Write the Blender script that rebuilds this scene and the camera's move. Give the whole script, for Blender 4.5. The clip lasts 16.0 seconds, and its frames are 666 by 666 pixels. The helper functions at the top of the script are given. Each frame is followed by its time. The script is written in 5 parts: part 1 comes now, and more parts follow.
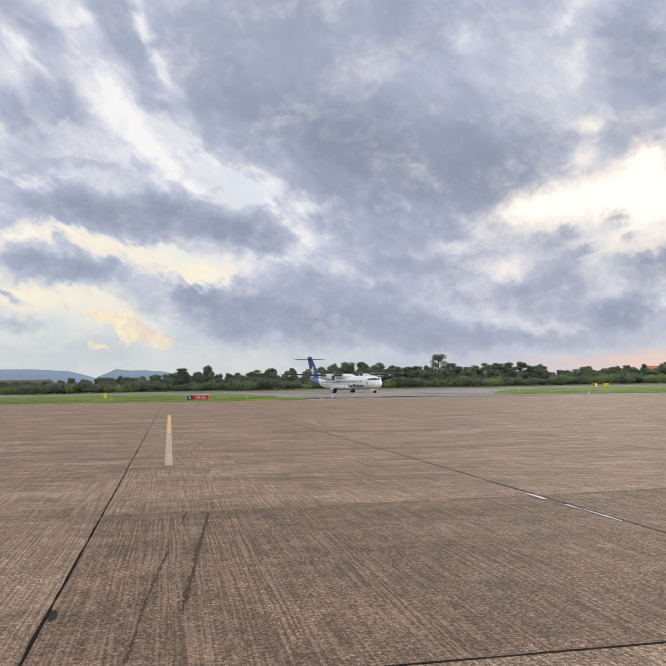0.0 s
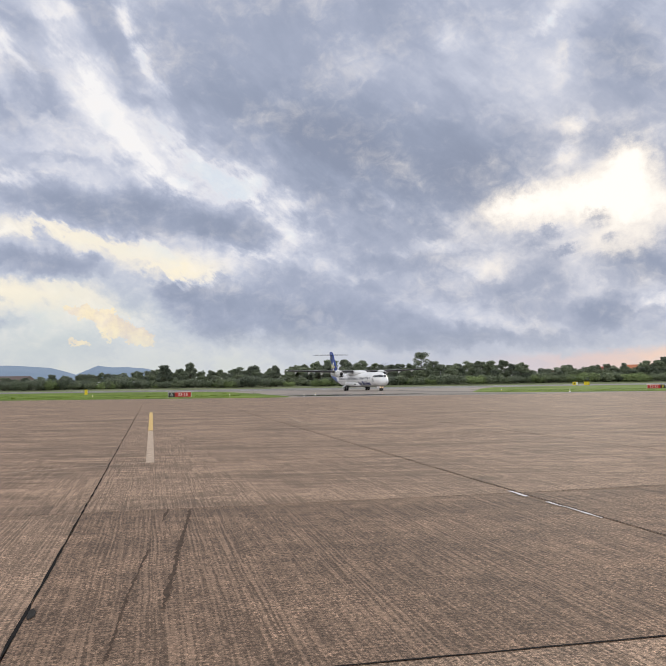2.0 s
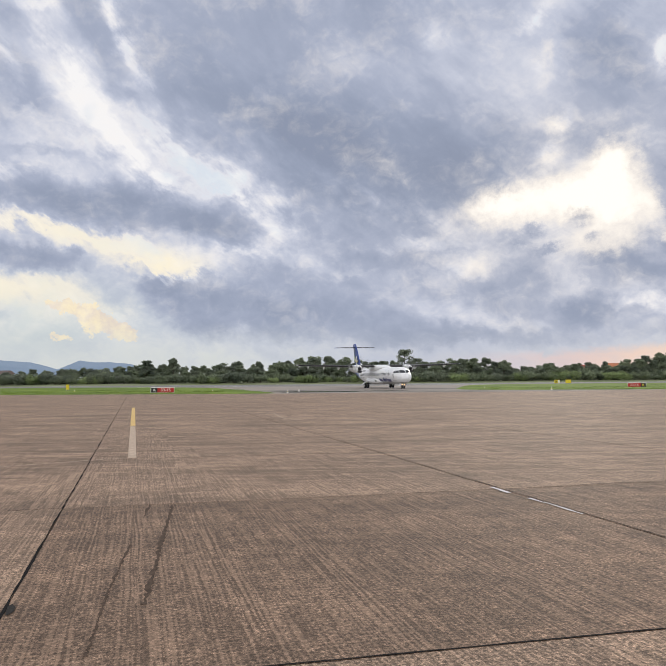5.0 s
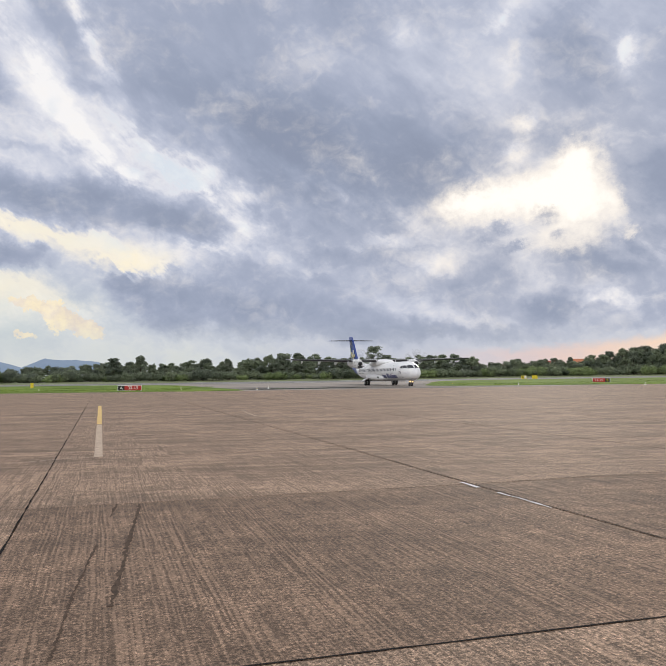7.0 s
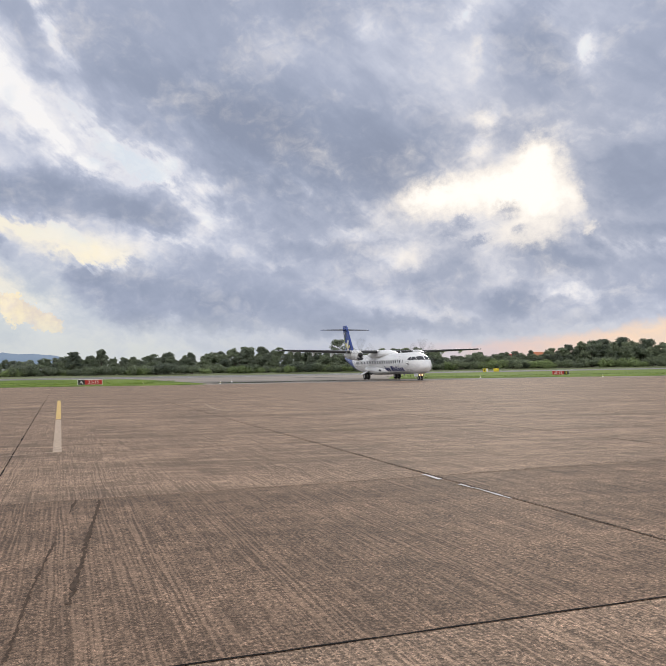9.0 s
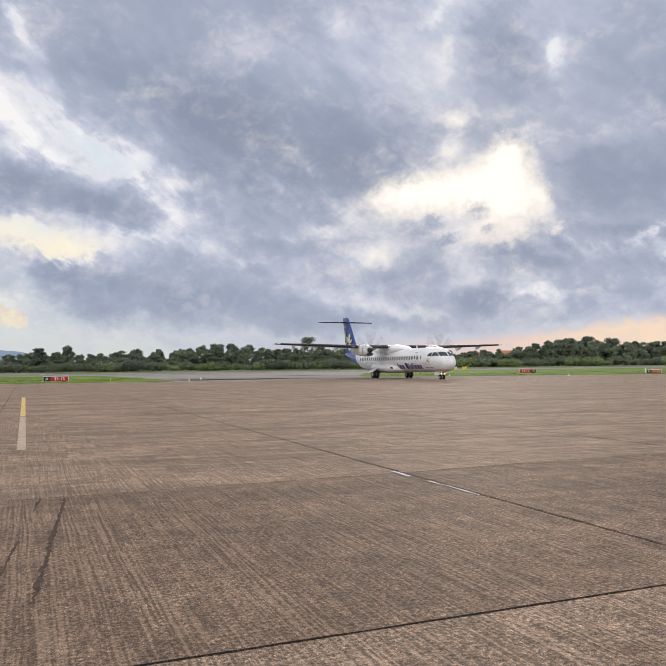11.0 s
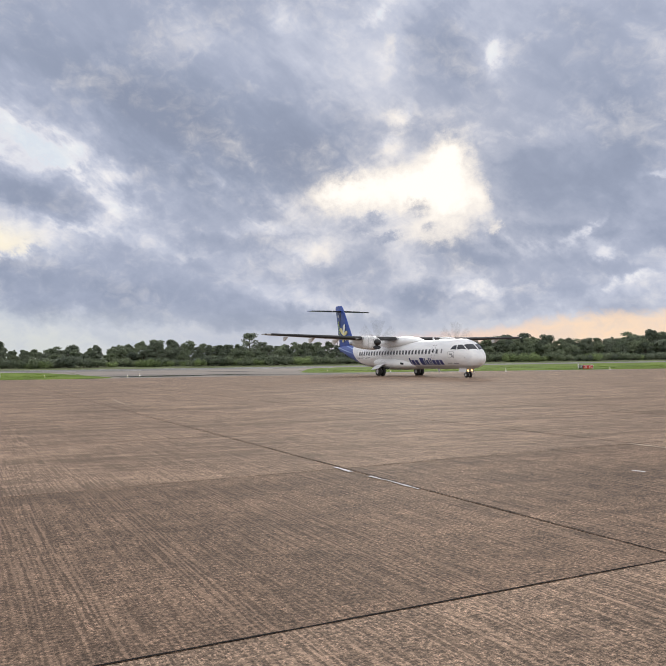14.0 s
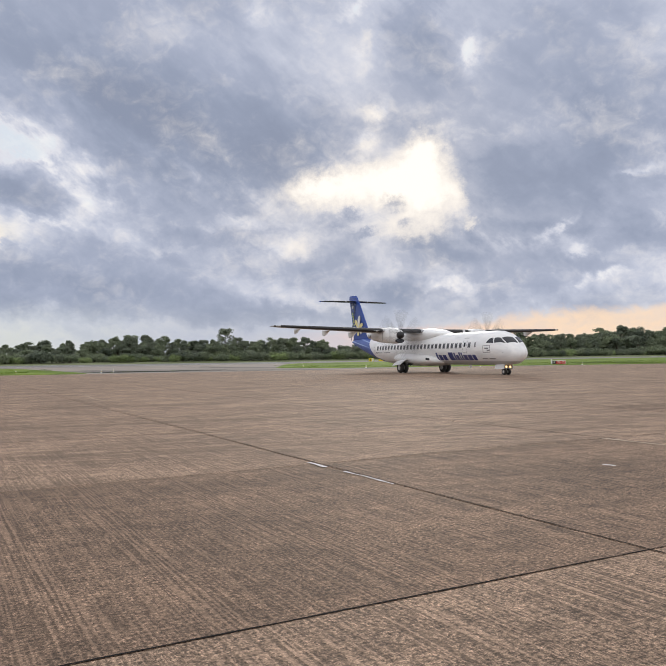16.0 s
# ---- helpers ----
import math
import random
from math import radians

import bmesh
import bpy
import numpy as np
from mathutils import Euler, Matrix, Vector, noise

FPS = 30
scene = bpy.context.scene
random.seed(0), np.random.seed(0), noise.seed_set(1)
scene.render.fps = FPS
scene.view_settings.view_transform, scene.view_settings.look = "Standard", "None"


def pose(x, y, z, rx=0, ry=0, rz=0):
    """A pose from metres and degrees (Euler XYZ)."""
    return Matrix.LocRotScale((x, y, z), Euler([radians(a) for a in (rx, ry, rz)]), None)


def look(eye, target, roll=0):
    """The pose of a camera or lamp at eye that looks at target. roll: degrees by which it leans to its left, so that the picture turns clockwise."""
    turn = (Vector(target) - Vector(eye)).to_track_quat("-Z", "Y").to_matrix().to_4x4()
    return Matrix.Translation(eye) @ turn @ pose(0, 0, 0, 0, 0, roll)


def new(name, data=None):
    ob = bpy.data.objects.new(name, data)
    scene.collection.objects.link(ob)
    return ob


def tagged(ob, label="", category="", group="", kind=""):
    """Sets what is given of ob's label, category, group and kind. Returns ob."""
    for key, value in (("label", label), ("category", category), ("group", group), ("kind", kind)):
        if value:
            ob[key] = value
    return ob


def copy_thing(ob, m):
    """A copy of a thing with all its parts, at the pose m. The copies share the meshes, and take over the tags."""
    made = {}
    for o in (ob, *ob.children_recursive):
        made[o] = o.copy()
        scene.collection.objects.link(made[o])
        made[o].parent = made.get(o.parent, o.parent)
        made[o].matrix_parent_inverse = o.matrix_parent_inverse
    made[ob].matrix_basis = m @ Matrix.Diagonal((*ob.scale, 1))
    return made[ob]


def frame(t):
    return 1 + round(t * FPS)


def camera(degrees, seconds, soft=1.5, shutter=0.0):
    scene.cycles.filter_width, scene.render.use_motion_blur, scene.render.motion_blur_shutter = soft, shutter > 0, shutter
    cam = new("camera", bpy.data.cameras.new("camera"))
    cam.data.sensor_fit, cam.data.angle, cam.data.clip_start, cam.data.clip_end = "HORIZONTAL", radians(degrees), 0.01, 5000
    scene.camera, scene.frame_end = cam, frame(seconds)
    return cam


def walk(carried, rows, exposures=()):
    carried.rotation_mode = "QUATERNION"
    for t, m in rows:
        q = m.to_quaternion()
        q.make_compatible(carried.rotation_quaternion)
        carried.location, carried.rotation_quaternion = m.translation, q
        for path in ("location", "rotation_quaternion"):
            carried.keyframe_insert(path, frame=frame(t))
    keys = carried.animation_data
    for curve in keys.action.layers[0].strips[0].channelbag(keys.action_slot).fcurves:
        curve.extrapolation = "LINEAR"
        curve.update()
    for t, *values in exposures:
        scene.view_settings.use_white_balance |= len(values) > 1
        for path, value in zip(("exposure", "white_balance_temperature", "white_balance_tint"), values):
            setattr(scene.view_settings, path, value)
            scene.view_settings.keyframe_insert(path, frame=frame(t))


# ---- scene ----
# ---------------------------------------------------------------- camera
cam = camera(51.0, 16.0, soft=0.8, shutter=0.5)
# seconds, degrees to the right of +y, degrees up, lean, eye
PATH = [
    (0, 0.15, 4.28, -1.01, 0.000, 0.000, 1.470),
    (0.5, 0.66, 4.22, -1.01, 0.001, -0.013, 1.470),
    (1, 1.07, 4.10, -0.98, 0.007, -0.009, 1.471),
    (1.5, 1.34, 4.04, -0.93, -0.003, 0.006, 1.468),
    (2, 1.54, 4.06, -0.82, -0.003, 0.015, 1.466),
    (2.5, 1.69, 4.11, -0.70, -0.004, 0.013, 1.463),
    (3, 1.90, 4.13, -0.59, -0.002, 0.013, 1.462),
    (3.5, 2.11, 4.02, -0.46, -0.005, 0.012, 1.462),
    (4, 2.32, 3.89, -0.42, -0.003, -0.001, 1.461),
    (6.5, 4.50, 3.62, -0.66, -0.015, 0.088, 1.449),
    (7, 5.37, 3.48, -0.75, -0.012, 0.088, 1.448),
    (7.5, 6.16, 3.22, -0.79, -0.011, 0.091, 1.449),
    (8, 6.91, 3.00, -0.82, -0.010, 0.103, 1.447),
    (8.5, 7.66, 2.92, -0.89, -0.003, 0.098, 1.449),
    (9, 8.32, 2.90, -0.91, 0.000, 0.098, 1.447),
    (11.5, 11.47, 2.62, -0.64, 0.001, 0.112, 1.439),
    (12, 12.32, 2.64, -0.66, 0.000, 0.113, 1.440),
    (12.5, 13.39, 2.72, -0.69, 0.002, 0.125, 1.437),
    (13, 14.19, 2.67, -0.69, 0.005, 0.125, 1.435),
    (13.5, 14.87, 2.48, -0.68, 0.006, 0.124, 1.438),
    (14, 15.51, 2.30, -0.73, 0.006, 0.121, 1.439),
    (14.5, 16.09, 2.17, -0.73, 0.010, 0.120, 1.439),
    (15, 16.61, 2.06, -0.78, 0.012, 0.113, 1.441),
    (15.5, 17.06, 1.95, -0.75, 0.012, 0.113, 1.443),
    (16, 17.48, 1.91, -0.72, 0.015, 0.121, 1.440),
]


def aim(right, up, lean, eye):
    a, b = radians(right), radians(up)
    way = Vector((math.sin(a) * math.cos(b), math.cos(a) * math.cos(b), math.sin(b)))
    return look(eye, Vector(eye) + 2 * way, lean)


walk(cam, [(t, aim(a, b, c, (x, y, z))) for t, a, b, c, x, y, z in PATH])

# ---------------------------------------------------------------- sky and sun
SUN_AZ, SUN_EL = 21.8, 13.3   # degrees right of +y, degrees up


class Net:
    """Short hand for node trees."""

    def __init__(self, tree):
        self.tree = tree
        tree.nodes.clear()

    def node(self, kind, operation=None, data_type=None, blend_type=None, interpolation_type=None, use_clamp=False):
        n = self.tree.nodes.new(kind)
        if data_type:
            n.data_type = data_type
        if operation:
            n.operation = operation
        if blend_type:
            n.blend_type = blend_type
        if interpolation_type:
            n.interpolation_type = interpolation_type
        if use_clamp:
            n.use_clamp = True
        return n

    def put(self, sock, value):
        if isinstance(value, bpy.types.NodeSocket):
            self.tree.links.new(value, sock)
        elif value is not None:
            sock.default_value = value

    def math(self, op, a, b=None, c=None, clamp=False):
        n = self.node("ShaderNodeMath", operation=op, use_clamp=clamp)
        for s, v in zip(n.inputs, (a, b, c)):
            self.put(s, v)
        return n.outputs[0]

    def vmath(self, op, a, b=None):
        n = self.node("ShaderNodeVectorMath", operation=op)
        self.put(n.inputs[0], a)
        if op == "SCALE":
            self.put(n.inputs[3], b)
        elif b is not None:
            self.put(n.inputs[1], b)
        return n.outputs[0]

    def vmath_dot(self, a, b):
        n = self.node("ShaderNodeVectorMath", operation="DOT_PRODUCT")
        self.put(n.inputs[0], a)
        self.put(n.inputs[1], b)
        return n.outputs["Value"]

    def noise(self, vec, scale, detail=4.0, rough=0.5, distort=0.0):
        n = self.node("ShaderNodeTexNoise")
        self.put(n.inputs["Vector"], vec)
        n.inputs["Scale"].default_value, n.inputs["Detail"].default_value = scale, detail
        n.inputs["Roughness"].default_value, n.inputs["Distortion"].default_value = rough, distort
        return n.outputs["Fac"]

    def ramp(self, fac, stops, mode="LINEAR"):
        n = self.node("ShaderNodeValToRGB")
        n.color_ramp.interpolation = mode
        els = n.color_ramp.elements
        while len(els) < len(stops):
            els.new(0.5)
        for e, (p, col) in zip(els, stops):
            e.position = p
            e.color = (*col, 1.0) if hasattr(col, "__len__") else (col, col, col, 1.0)
        self.put(n.inputs[0], fac)
        return n.outputs[0]

    def mix(self, fac, a, b, blend="MIX"):
        n = self.node("ShaderNodeMix", data_type="RGBA", blend_type=blend)
        for s, v in ((n.inputs[0], fac), (n.inputs[6], a), (n.inputs[7], b)):
            if isinstance(v, tuple) and len(v) == 3:
                v = (*v, 1.0)
            self.put(s, v)
        return n.outputs[2]

    def smooth(self, x, lo, hi, a=0.0, b=1.0):
        n = self.node("ShaderNodeMapRange", interpolation_type="SMOOTHSTEP")
        self.put(n.inputs[0], x)
        for i, v in zip((1, 2, 3, 4), (lo, hi, a, b)):
            n.inputs[i].default_value = v
        return n.outputs[0]

    def mapped(self, vec, scale=(1, 1, 1), turn=(0, 0, 0), shift=(0, 0, 0)):
        n = self.node("ShaderNodeMapping")
        self.put(n.inputs[0], vec)
        n.inputs[1].default_value, n.inputs[2].default_value, n.inputs[3].default_value = shift, [radians(a) for a in turn], scale
        return n.outputs[0]


def build_sky():
    """An evening sky of broken cloud: a high grey deck, lower banks under it, rifts of thin lit cloud, and a glowing hole round the sun.
    The banks are given as weight, degrees right of +y, degrees up, half width, half height and tilt."""
    deck = [(0.34, 2.9, 24.1, 15.4, 6.2, -28), (0.22, -4.7, 20.4, 8.5, 3.0, -38), (0.22, 8.4, 17.1, 9.1, 3.6, -22), (0.26, 15.8, 16.6, 5.0, 2.4, 12), (0.38, 24.6, 21.8, 3.6, 5.5, 0),
        (0.2, 4.8, 29.1, 15.1, 2.3, 0), (0.28, -2.1, 20.6, 10.4, 3.8, -25), (0.26, 9.8, 18.3, 9.0, 4.1, -10), (0.48, 36.3, 19.3, 7.3, 7.8, -8), (0.4, 33.2, 12.7, 4.6, 3.6, -10),
        (0.3, 32.2, 9.7, 3.6, 0.9, 4), (0.26, 40.8, 15.7, 3.9, 3.3, 0), (0.26, 24.7, 24.0, 2.1, 3.3, 0), (0.16, -0.4, 19.7, 7.1, 1.9, -20)]
    left = [(0.62, -12.0, 12.8, 7.3, 1.6, -8), (0.42, -20.5, 14.2, 5.9, 1.9, -14), (0.4, -12.4, 15.0, 2.7, 1.1, 0), (0.28, -7.2, 12.6, 3.1, 1.2, 0), (0.62, -20.6, 9.0, 3.2, 0.9, -2),
        (0.42, -24.1, 10.2, 1.8, 0.6, -5), (0.4, -25.0, 5.4, 1.7, 0.6, 0), (0.45, -24.8, 7.4, 0.9, 0.3, -5), (0.42, -16.7, 27.0, 3.7, 1.4, -45), (0.46, -21.8, 22.0, 2.5, 1.4, -38),
        (0.32, -24.9, 26.7, 3.6, 1.2, -30), (0.3, -24.2, 20.1, 2.4, 1.0, -20), (0.24, -20.1, 17.6, 1.9, 0.3, -3), (0.26, -14.0, 21.9, 2.4, 0.9, -50), (0.26, -17.6, 9.6, 0.7, 0.3, -15)]
    low = [(0.32, 4.4, 12.4, 8.1, 2.6, -14), (0.34, 8.2, 9.6, 4.5, 1.1, -4), (0.4, -0.6, 7.2, 8.8, 1.7, -3), (0.28, 0.7, 4.6, 10.5, 1.2, -5), (0.3, -8.6, 6.8, 3.1, 1.4, -12),
        (0.26, -11.0, 7.6, 1.9, 0.6, -10), (0.26, -4.9, 4.1, 4.2, 0.7, -6), (0.5, 17.4, 6.9, 3.4, 2.4, 0), (0.4, 24.8, 8.4, 2.6, 1.9, -10), (0.34, 23.2, 5.1, 2.4, 0.9, 0),
        (0.34, 19.2, 3.5, 7.5, 0.7, 2), (0.26, 10.5, 7.3, 2.4, 1.0, 0), (0.24, 10.7, 3.5, 6.4, 0.7, 0)]
    east = [(0.36, 32.8, 6.5, 4.9, 1.6, -8), (0.24, 26.5, 8.6, 3.1, 1.5, -10), (0.3, 39.4, 7.8, 3.6, 1.7, 8), (0.32, 40.2, 4.0, 3.3, 1.0, 14), (0.3, 29.4, 4.6, 5.3, 1.2, -4),
        (0.26, 23.0, 5.3, 2.1, 1.0, 0), (0.22, 1.1, 5.2, 7.1, 1.3, -4), (0.2, 42.4, 8.5, 2.0, 2.8, 0)]
    puffs = [(0.75, 22.9, 12.5, 1.1, 0.6, 18), (0.35, 23.4, 10.8, 0.5, 0.4, 0), (0.45, 20.3, 9.9, 1.1, 0.4, 15), (0.4, 19.2, 11.6, 0.8, 0.5, 0), (0.3, 17.9, 10.7, 0.8, 0.4, 0)]
    wisps = [(0.46, -18.0, 23.3, 6.2, 1.2, -52), (0.46, -14.9, 27.2, 5.1, 0.9, -58), (0.3, -24.0, 23.8, 3.6, 0.6, -50), (0.48, -11.7, 16.1, 4.4, 1.1, -22), (0.3, -5.5, 15.0, 2.1, 1.2, -25),
        (0.36, -8.9, 17.7, 6.6, 0.7, -38), (0.34, -2.1, 13.4, 2.1, 1.2, -40), (0.34, -4.8, 11.2, 3.2, 0.7, -6), (0.5, -16.0, 10.9, 7.0, 0.6, -13), (0.4, -23.5, 11.9, 3.3, 0.4, -4),
        (0.34, -10.3, 8.6, 2.7, 0.3, -8), (0.36, -18.2, 5.8, 6.3, 0.9, -5), (0.28, -21.0, 7.4, 4.6, 0.5, -2), (0.34, -23.9, 16.1, 3.3, 0.7, -10), (0.25, -15.4, 19.3, 3.7, 0.9, -30)]
    rifts = [(0.22, 11.5, 26.6, 0.9, 0.9, -45), (0.34, 19.1, 27.3, 2.0, 0.6, 35), (0.55, 21.4, 18.9, 0.8, 0.9, -50), (0.45, 20.4, 16.9, 1.1, 0.8, 10), (0.18, 19.9, 23.8, 1.0, 0.7, -30),
        (0.22, 9.9, 10.7, 6.5, 0.6, 4), (0.26, 13.2, 8.7, 2.0, 0.9, 20), (0.22, 6.2, 14.9, 2.1, 0.5, -15), (0.5, 35.3, 10.0, 1.5, 0.3, 38), (0.4, 36.6, 7.9, 1.2, 0.5, 22),
        (0.42, 38.7, 5.7, 3.0, 0.4, 22), (0.34, 41.5, 13.8, 1.5, 0.4, 8), (0.46, 29.1, 23.2, 0.7, 1.5, -8), (0.32, 27.1, 5.6, 2.5, 0.4, 0)]
    glare = [(1.0, 18.9, 13.5, 4.6, 1.6, 10), (1.25, 24.6, 13.2, 3.3, 2.5, 0), (0.95, 25.2, 16.3, 1.6, 1.5, 0), (0.45, 21.1, 19.2, 1.0, 0.9, -30), (0.45, 20.7, 17.1, 1.3, 0.8, 20),
        (0.5, 28.1, 12.1, 0.7, 1.8, 25), (0.5, 28.9, 10.4, 0.8, 0.5, 20), (0.5, 16.1, 13.7, 2.5, 1.0, 15), (0.35, 14.3, 8.7, 2.1, 0.8, 35), (0.4, 22.7, 10.2, 4.2, 0.9, 0),
        (0.3, 20.5, 24.7, 0.7, 1.2, -20)]

    world = bpy.data.worlds.new("evening_sky")
    scene.world = world
    world.use_nodes = True
    n = Net(world.node_tree)
    way = n.node("ShaderNodeTexCoord").outputs["Generated"]
    sep = n.node("ShaderNodeSeparateXYZ")
    n.put(sep.inputs[0], way)
    x, y, z = sep.outputs
    deg = 180 / math.pi
    az = n.math("MULTIPLY", n.math("ARCTAN2", x, y), deg)
    el = n.math("MULTIPLY", n.math("ARCSINE", z), deg)
    flat = n.node("ShaderNodeCombineXYZ")
    n.put(flat.inputs[0], az)
    n.put(flat.inputs[1], el)
    ang = flat.outputs[0]

    def drift(vec, scale, detail, rough, size):
        """The way pushed about by noise, so that edges fray."""
        w = n.node("ShaderNodeTexNoise")
        n.put(w.inputs["Vector"], vec)
        w.inputs["Scale"].default_value, w.inputs["Detail"].default_value, w.inputs["Roughness"].default_value = scale, detail, rough
        return n.vmath("SCALE", n.vmath("SUBTRACT", w.outputs["Color"], (0.5, 0.5, 0.5)), size)

    wide = n.vmath("ADD", ang, drift(ang, 0.13, 2, 0.5, 3.0))
    slanted = n.mapped(n.mapped(ang, turn=(0, 0, 38)), scale=(0.42, 1.0, 1.0))
    soft = n.vmath("ADD", wide, drift(slanted, 0.5, 7, 0.62, 5.0))
    frayed = n.vmath("ADD", wide, drift(ang, 0.70, 6, 0.56, 2.2))
    crisp = n.vmath("ADD", ang, drift(ang, 1.0, 7, 0.68, 2.4))

    def split(vec):
        sv = n.node("ShaderNodeSeparateXYZ")
        n.put(sv.inputs[0], vec)
        return sv.outputs[0], sv.outputs[1]

    wide_at, soft_at, frayed_at, crisp_at = split(wide), split(soft), split(frayed), split(crisp)

    def bank(at, a, e, sa, se, tilt, sharp):
        c, s = math.cos(radians(tilt)), math.sin(radians(tilt))
        u = n.math("MULTIPLY_ADD", at[0], c / sa, n.math("MULTIPLY_ADD", at[1], s / sa, -(a * c + e * s) / sa))
        v = n.math("MULTIPLY_ADD", at[0], -s / se, n.math("MULTIPLY_ADD", at[1], c / se, (a * s - e * c) / se))
        r = n.math("MULTIPLY_ADD", u, u, n.math("MULTIPLY", v, v))
        if sharp:
            r = n.math("POWER", n.math("MULTIPLY", r, 0.7), 1.7)
        return n.math("POWER", 0.36788, r)

    def total(at, items, sharp=False):
        out = None
        for weight, *shape in items:
            b = n.math("MULTIPLY", bank(at, *shape, sharp), weight)
            out = b if out is None else n.math("ADD", out, b)
        return out

    thick = n.math("ADD", n.math("ADD", total(soft_at, deck, True), total(frayed_at, left, True)), n.math("ADD", total(frayed_at, low, True), n.math("ADD", total(frayed_at, east, True), total(crisp_at, puffs))))
    thin = n.math("ADD", total(soft_at, wisps), total(frayed_at, rifts))
    # billows: smooth high up, puffed and curled in the lower banks
    veil = n.noise(slanted, 0.26, 5.0, 0.52, 0.5)
    puff = n.noise(n.mapped(frayed, scale=(0.42, 1.0, 1.0)), 0.32, 6.0, 0.52, 0.3)
    curl = n.noise(n.mapped(ang, scale=(0.75, 1.0, 1.0)), 0.85, 8.0, 0.60, 0.6)
    lower = n.smooth(el, 26.0, 12.0, 0.45, 1.0)
    torn = n.smooth(n.math("ADD", n.math("MULTIPLY", puff, 0.5), n.math("MULTIPLY", n.noise(slanted, 0.75, 6.0, 0.6, 0.4), 0.5)), 0.36, 0.60, 0.15, 1.15)
    light = n.math("ADD", 0.655, n.math("SUBTRACT", n.math("MULTIPLY", thin, n.math("MULTIPLY", torn, 0.85)), n.math("MULTIPLY", thick, 0.60)))
    light = n.math("ADD", light, n.math("MULTIPLY", n.math("SUBTRACT", veil, 0.5), 0.52))
    light = n.math("ADD", light, n.math("MULTIPLY", lower, n.math("ADD", n.math("MULTIPLY", n.math("SUBTRACT", puff, 0.5), 0.58), n.math("MULTIPLY", n.math("SUBTRACT", curl, 0.5), 0.24))))
    grey = n.ramp(light, [(0.0, (0.272, 0.312, 0.420)), (0.22, (0.318, 0.362, 0.478)), (0.42, (0.400, 0.442, 0.565)), (0.58, (0.540, 0.575, 0.690)), (0.74, (0.735, 0.745, 0.815)), (0.95, (0.93, 0.915, 0.92))])
    # clear air seen in the gaps
    air = n.node("ShaderNodeTexSky")
    air.sky_type, air.sun_disc, air.sun_elevation, air.sun_rotation = "NISHITA", False, radians(SUN_EL), radians(SUN_AZ)
    air_col = n.mix(0.75, n.vmath("SCALE", air.outputs[0], 0.09), (0.60, 0.73, 0.88))
    gap = n.math("MULTIPLY", n.smooth(light, 0.72, 0.9, 0.0, 0.55), n.smooth(n.noise(ang, 0.16, 3, 0.5), 0.47, 0.6))
    col = n.mix(gap, grey, air_col)
    # low pale air over the hills, and the warm light on the thin cloud there
    hills = total(wide_at, [(1.0, -20, 4.5, 10, 3.2, 0)])
    col = n.mix(n.math("MULTIPLY", hills, n.smooth(light, 0.30, 0.60, 0.0, 0.75)), col, (0.60, 0.66, 0.66))
    warm = total(frayed_at, [(0.85, -17.5, 11.0, 8, 1.5, -14), (0.70, -21, 7.0, 8, 1.2, -6), (0.5, -25, 9.0, 4, 2.0, 0), (0.7, -11, 8.8, 3.5, 0.7, -6)])
    col = n.mix(n.math("MULTIPLY", warm, n.smooth(light, 0.52, 0.78, 0.0, 0.85), clamp=True), col, (1.0, 0.90, 0.69))
    # a heaped cloud that catches the sun
    heap = n.node("ShaderNodeTexVoronoi")
    heap.feature, heap.normalize = "SMOOTH_F1", True
    n.put(heap.inputs["Vector"], n.vmath("ADD", ang, drift(ang, 1.4, 4, 0.6, 0.8)))
    heap.inputs["Scale"].default_value, heap.inputs["Detail"].default_value, heap.inputs["Smoothness"].default_value = 0.9, 3.0, 0.4
    bulge = n.math("SUBTRACT", 0.45, heap.outputs["Distance"])
    tower = n.math("ADD", total(crisp_at, [(1.0, -15.6, 4.6, 2.4, 0.75, -22), (0.8, -17.9, 5.6, 1.8, 0.45, -8), (0.7, -14.2, 3.7, 1.6, 0.5, -5), (0.7, -18.6, 3.3, 0.9, 0.35, 0)]), n.math("MULTIPLY", bulge, 0.9))
    col = n.mix(n.smooth(tower, 0.45, 0.62, 0.0, 0.9), col, n.mix(n.smooth(bulge, -0.05, 0.30), (0.74, 0.64, 0.58), (1.0, 0.86, 0.58)))
    # the glowing opening round the sun, with torn cloud in it
    halo = total(wide_at, [(0.36, 22.0, 13.0, 12, 7.5, 0)])
    col = n.mix(n.math("MULTIPLY", halo, n.smooth(light, 0.15, 0.65, 0.12, 1.0)), col, (1.0, 0.93, 0.86))
    core = n.math("ADD", total(crisp_at, glare), n.math("MULTIPLY", n.math("SUBTRACT", n.math("ADD", n.math("MULTIPLY", puff, 0.6), n.math("MULTIPLY", curl, 0.4)), 0.52), 1.7))
    core = n.math("SUBTRACT", core, n.math("MULTIPLY", total(crisp_at, puffs), 0.85))
    core = n.math("SUBTRACT", core, n.math("MULTIPLY", total(frayed_at, deck[9:11], True), 1.6))
    col = n.mix(n.smooth(core, -0.10, 0.80, 0.0, 0.85), col, (1.0, 0.92, 0.83))
    col = n.mix(n.smooth(core, 0.55, 1.15), col, (1.10, 1.05, 0.97))
    # pale rim above the horizon, peach towards the sun
    rim = n.smooth(el, 5.2, 1.2)
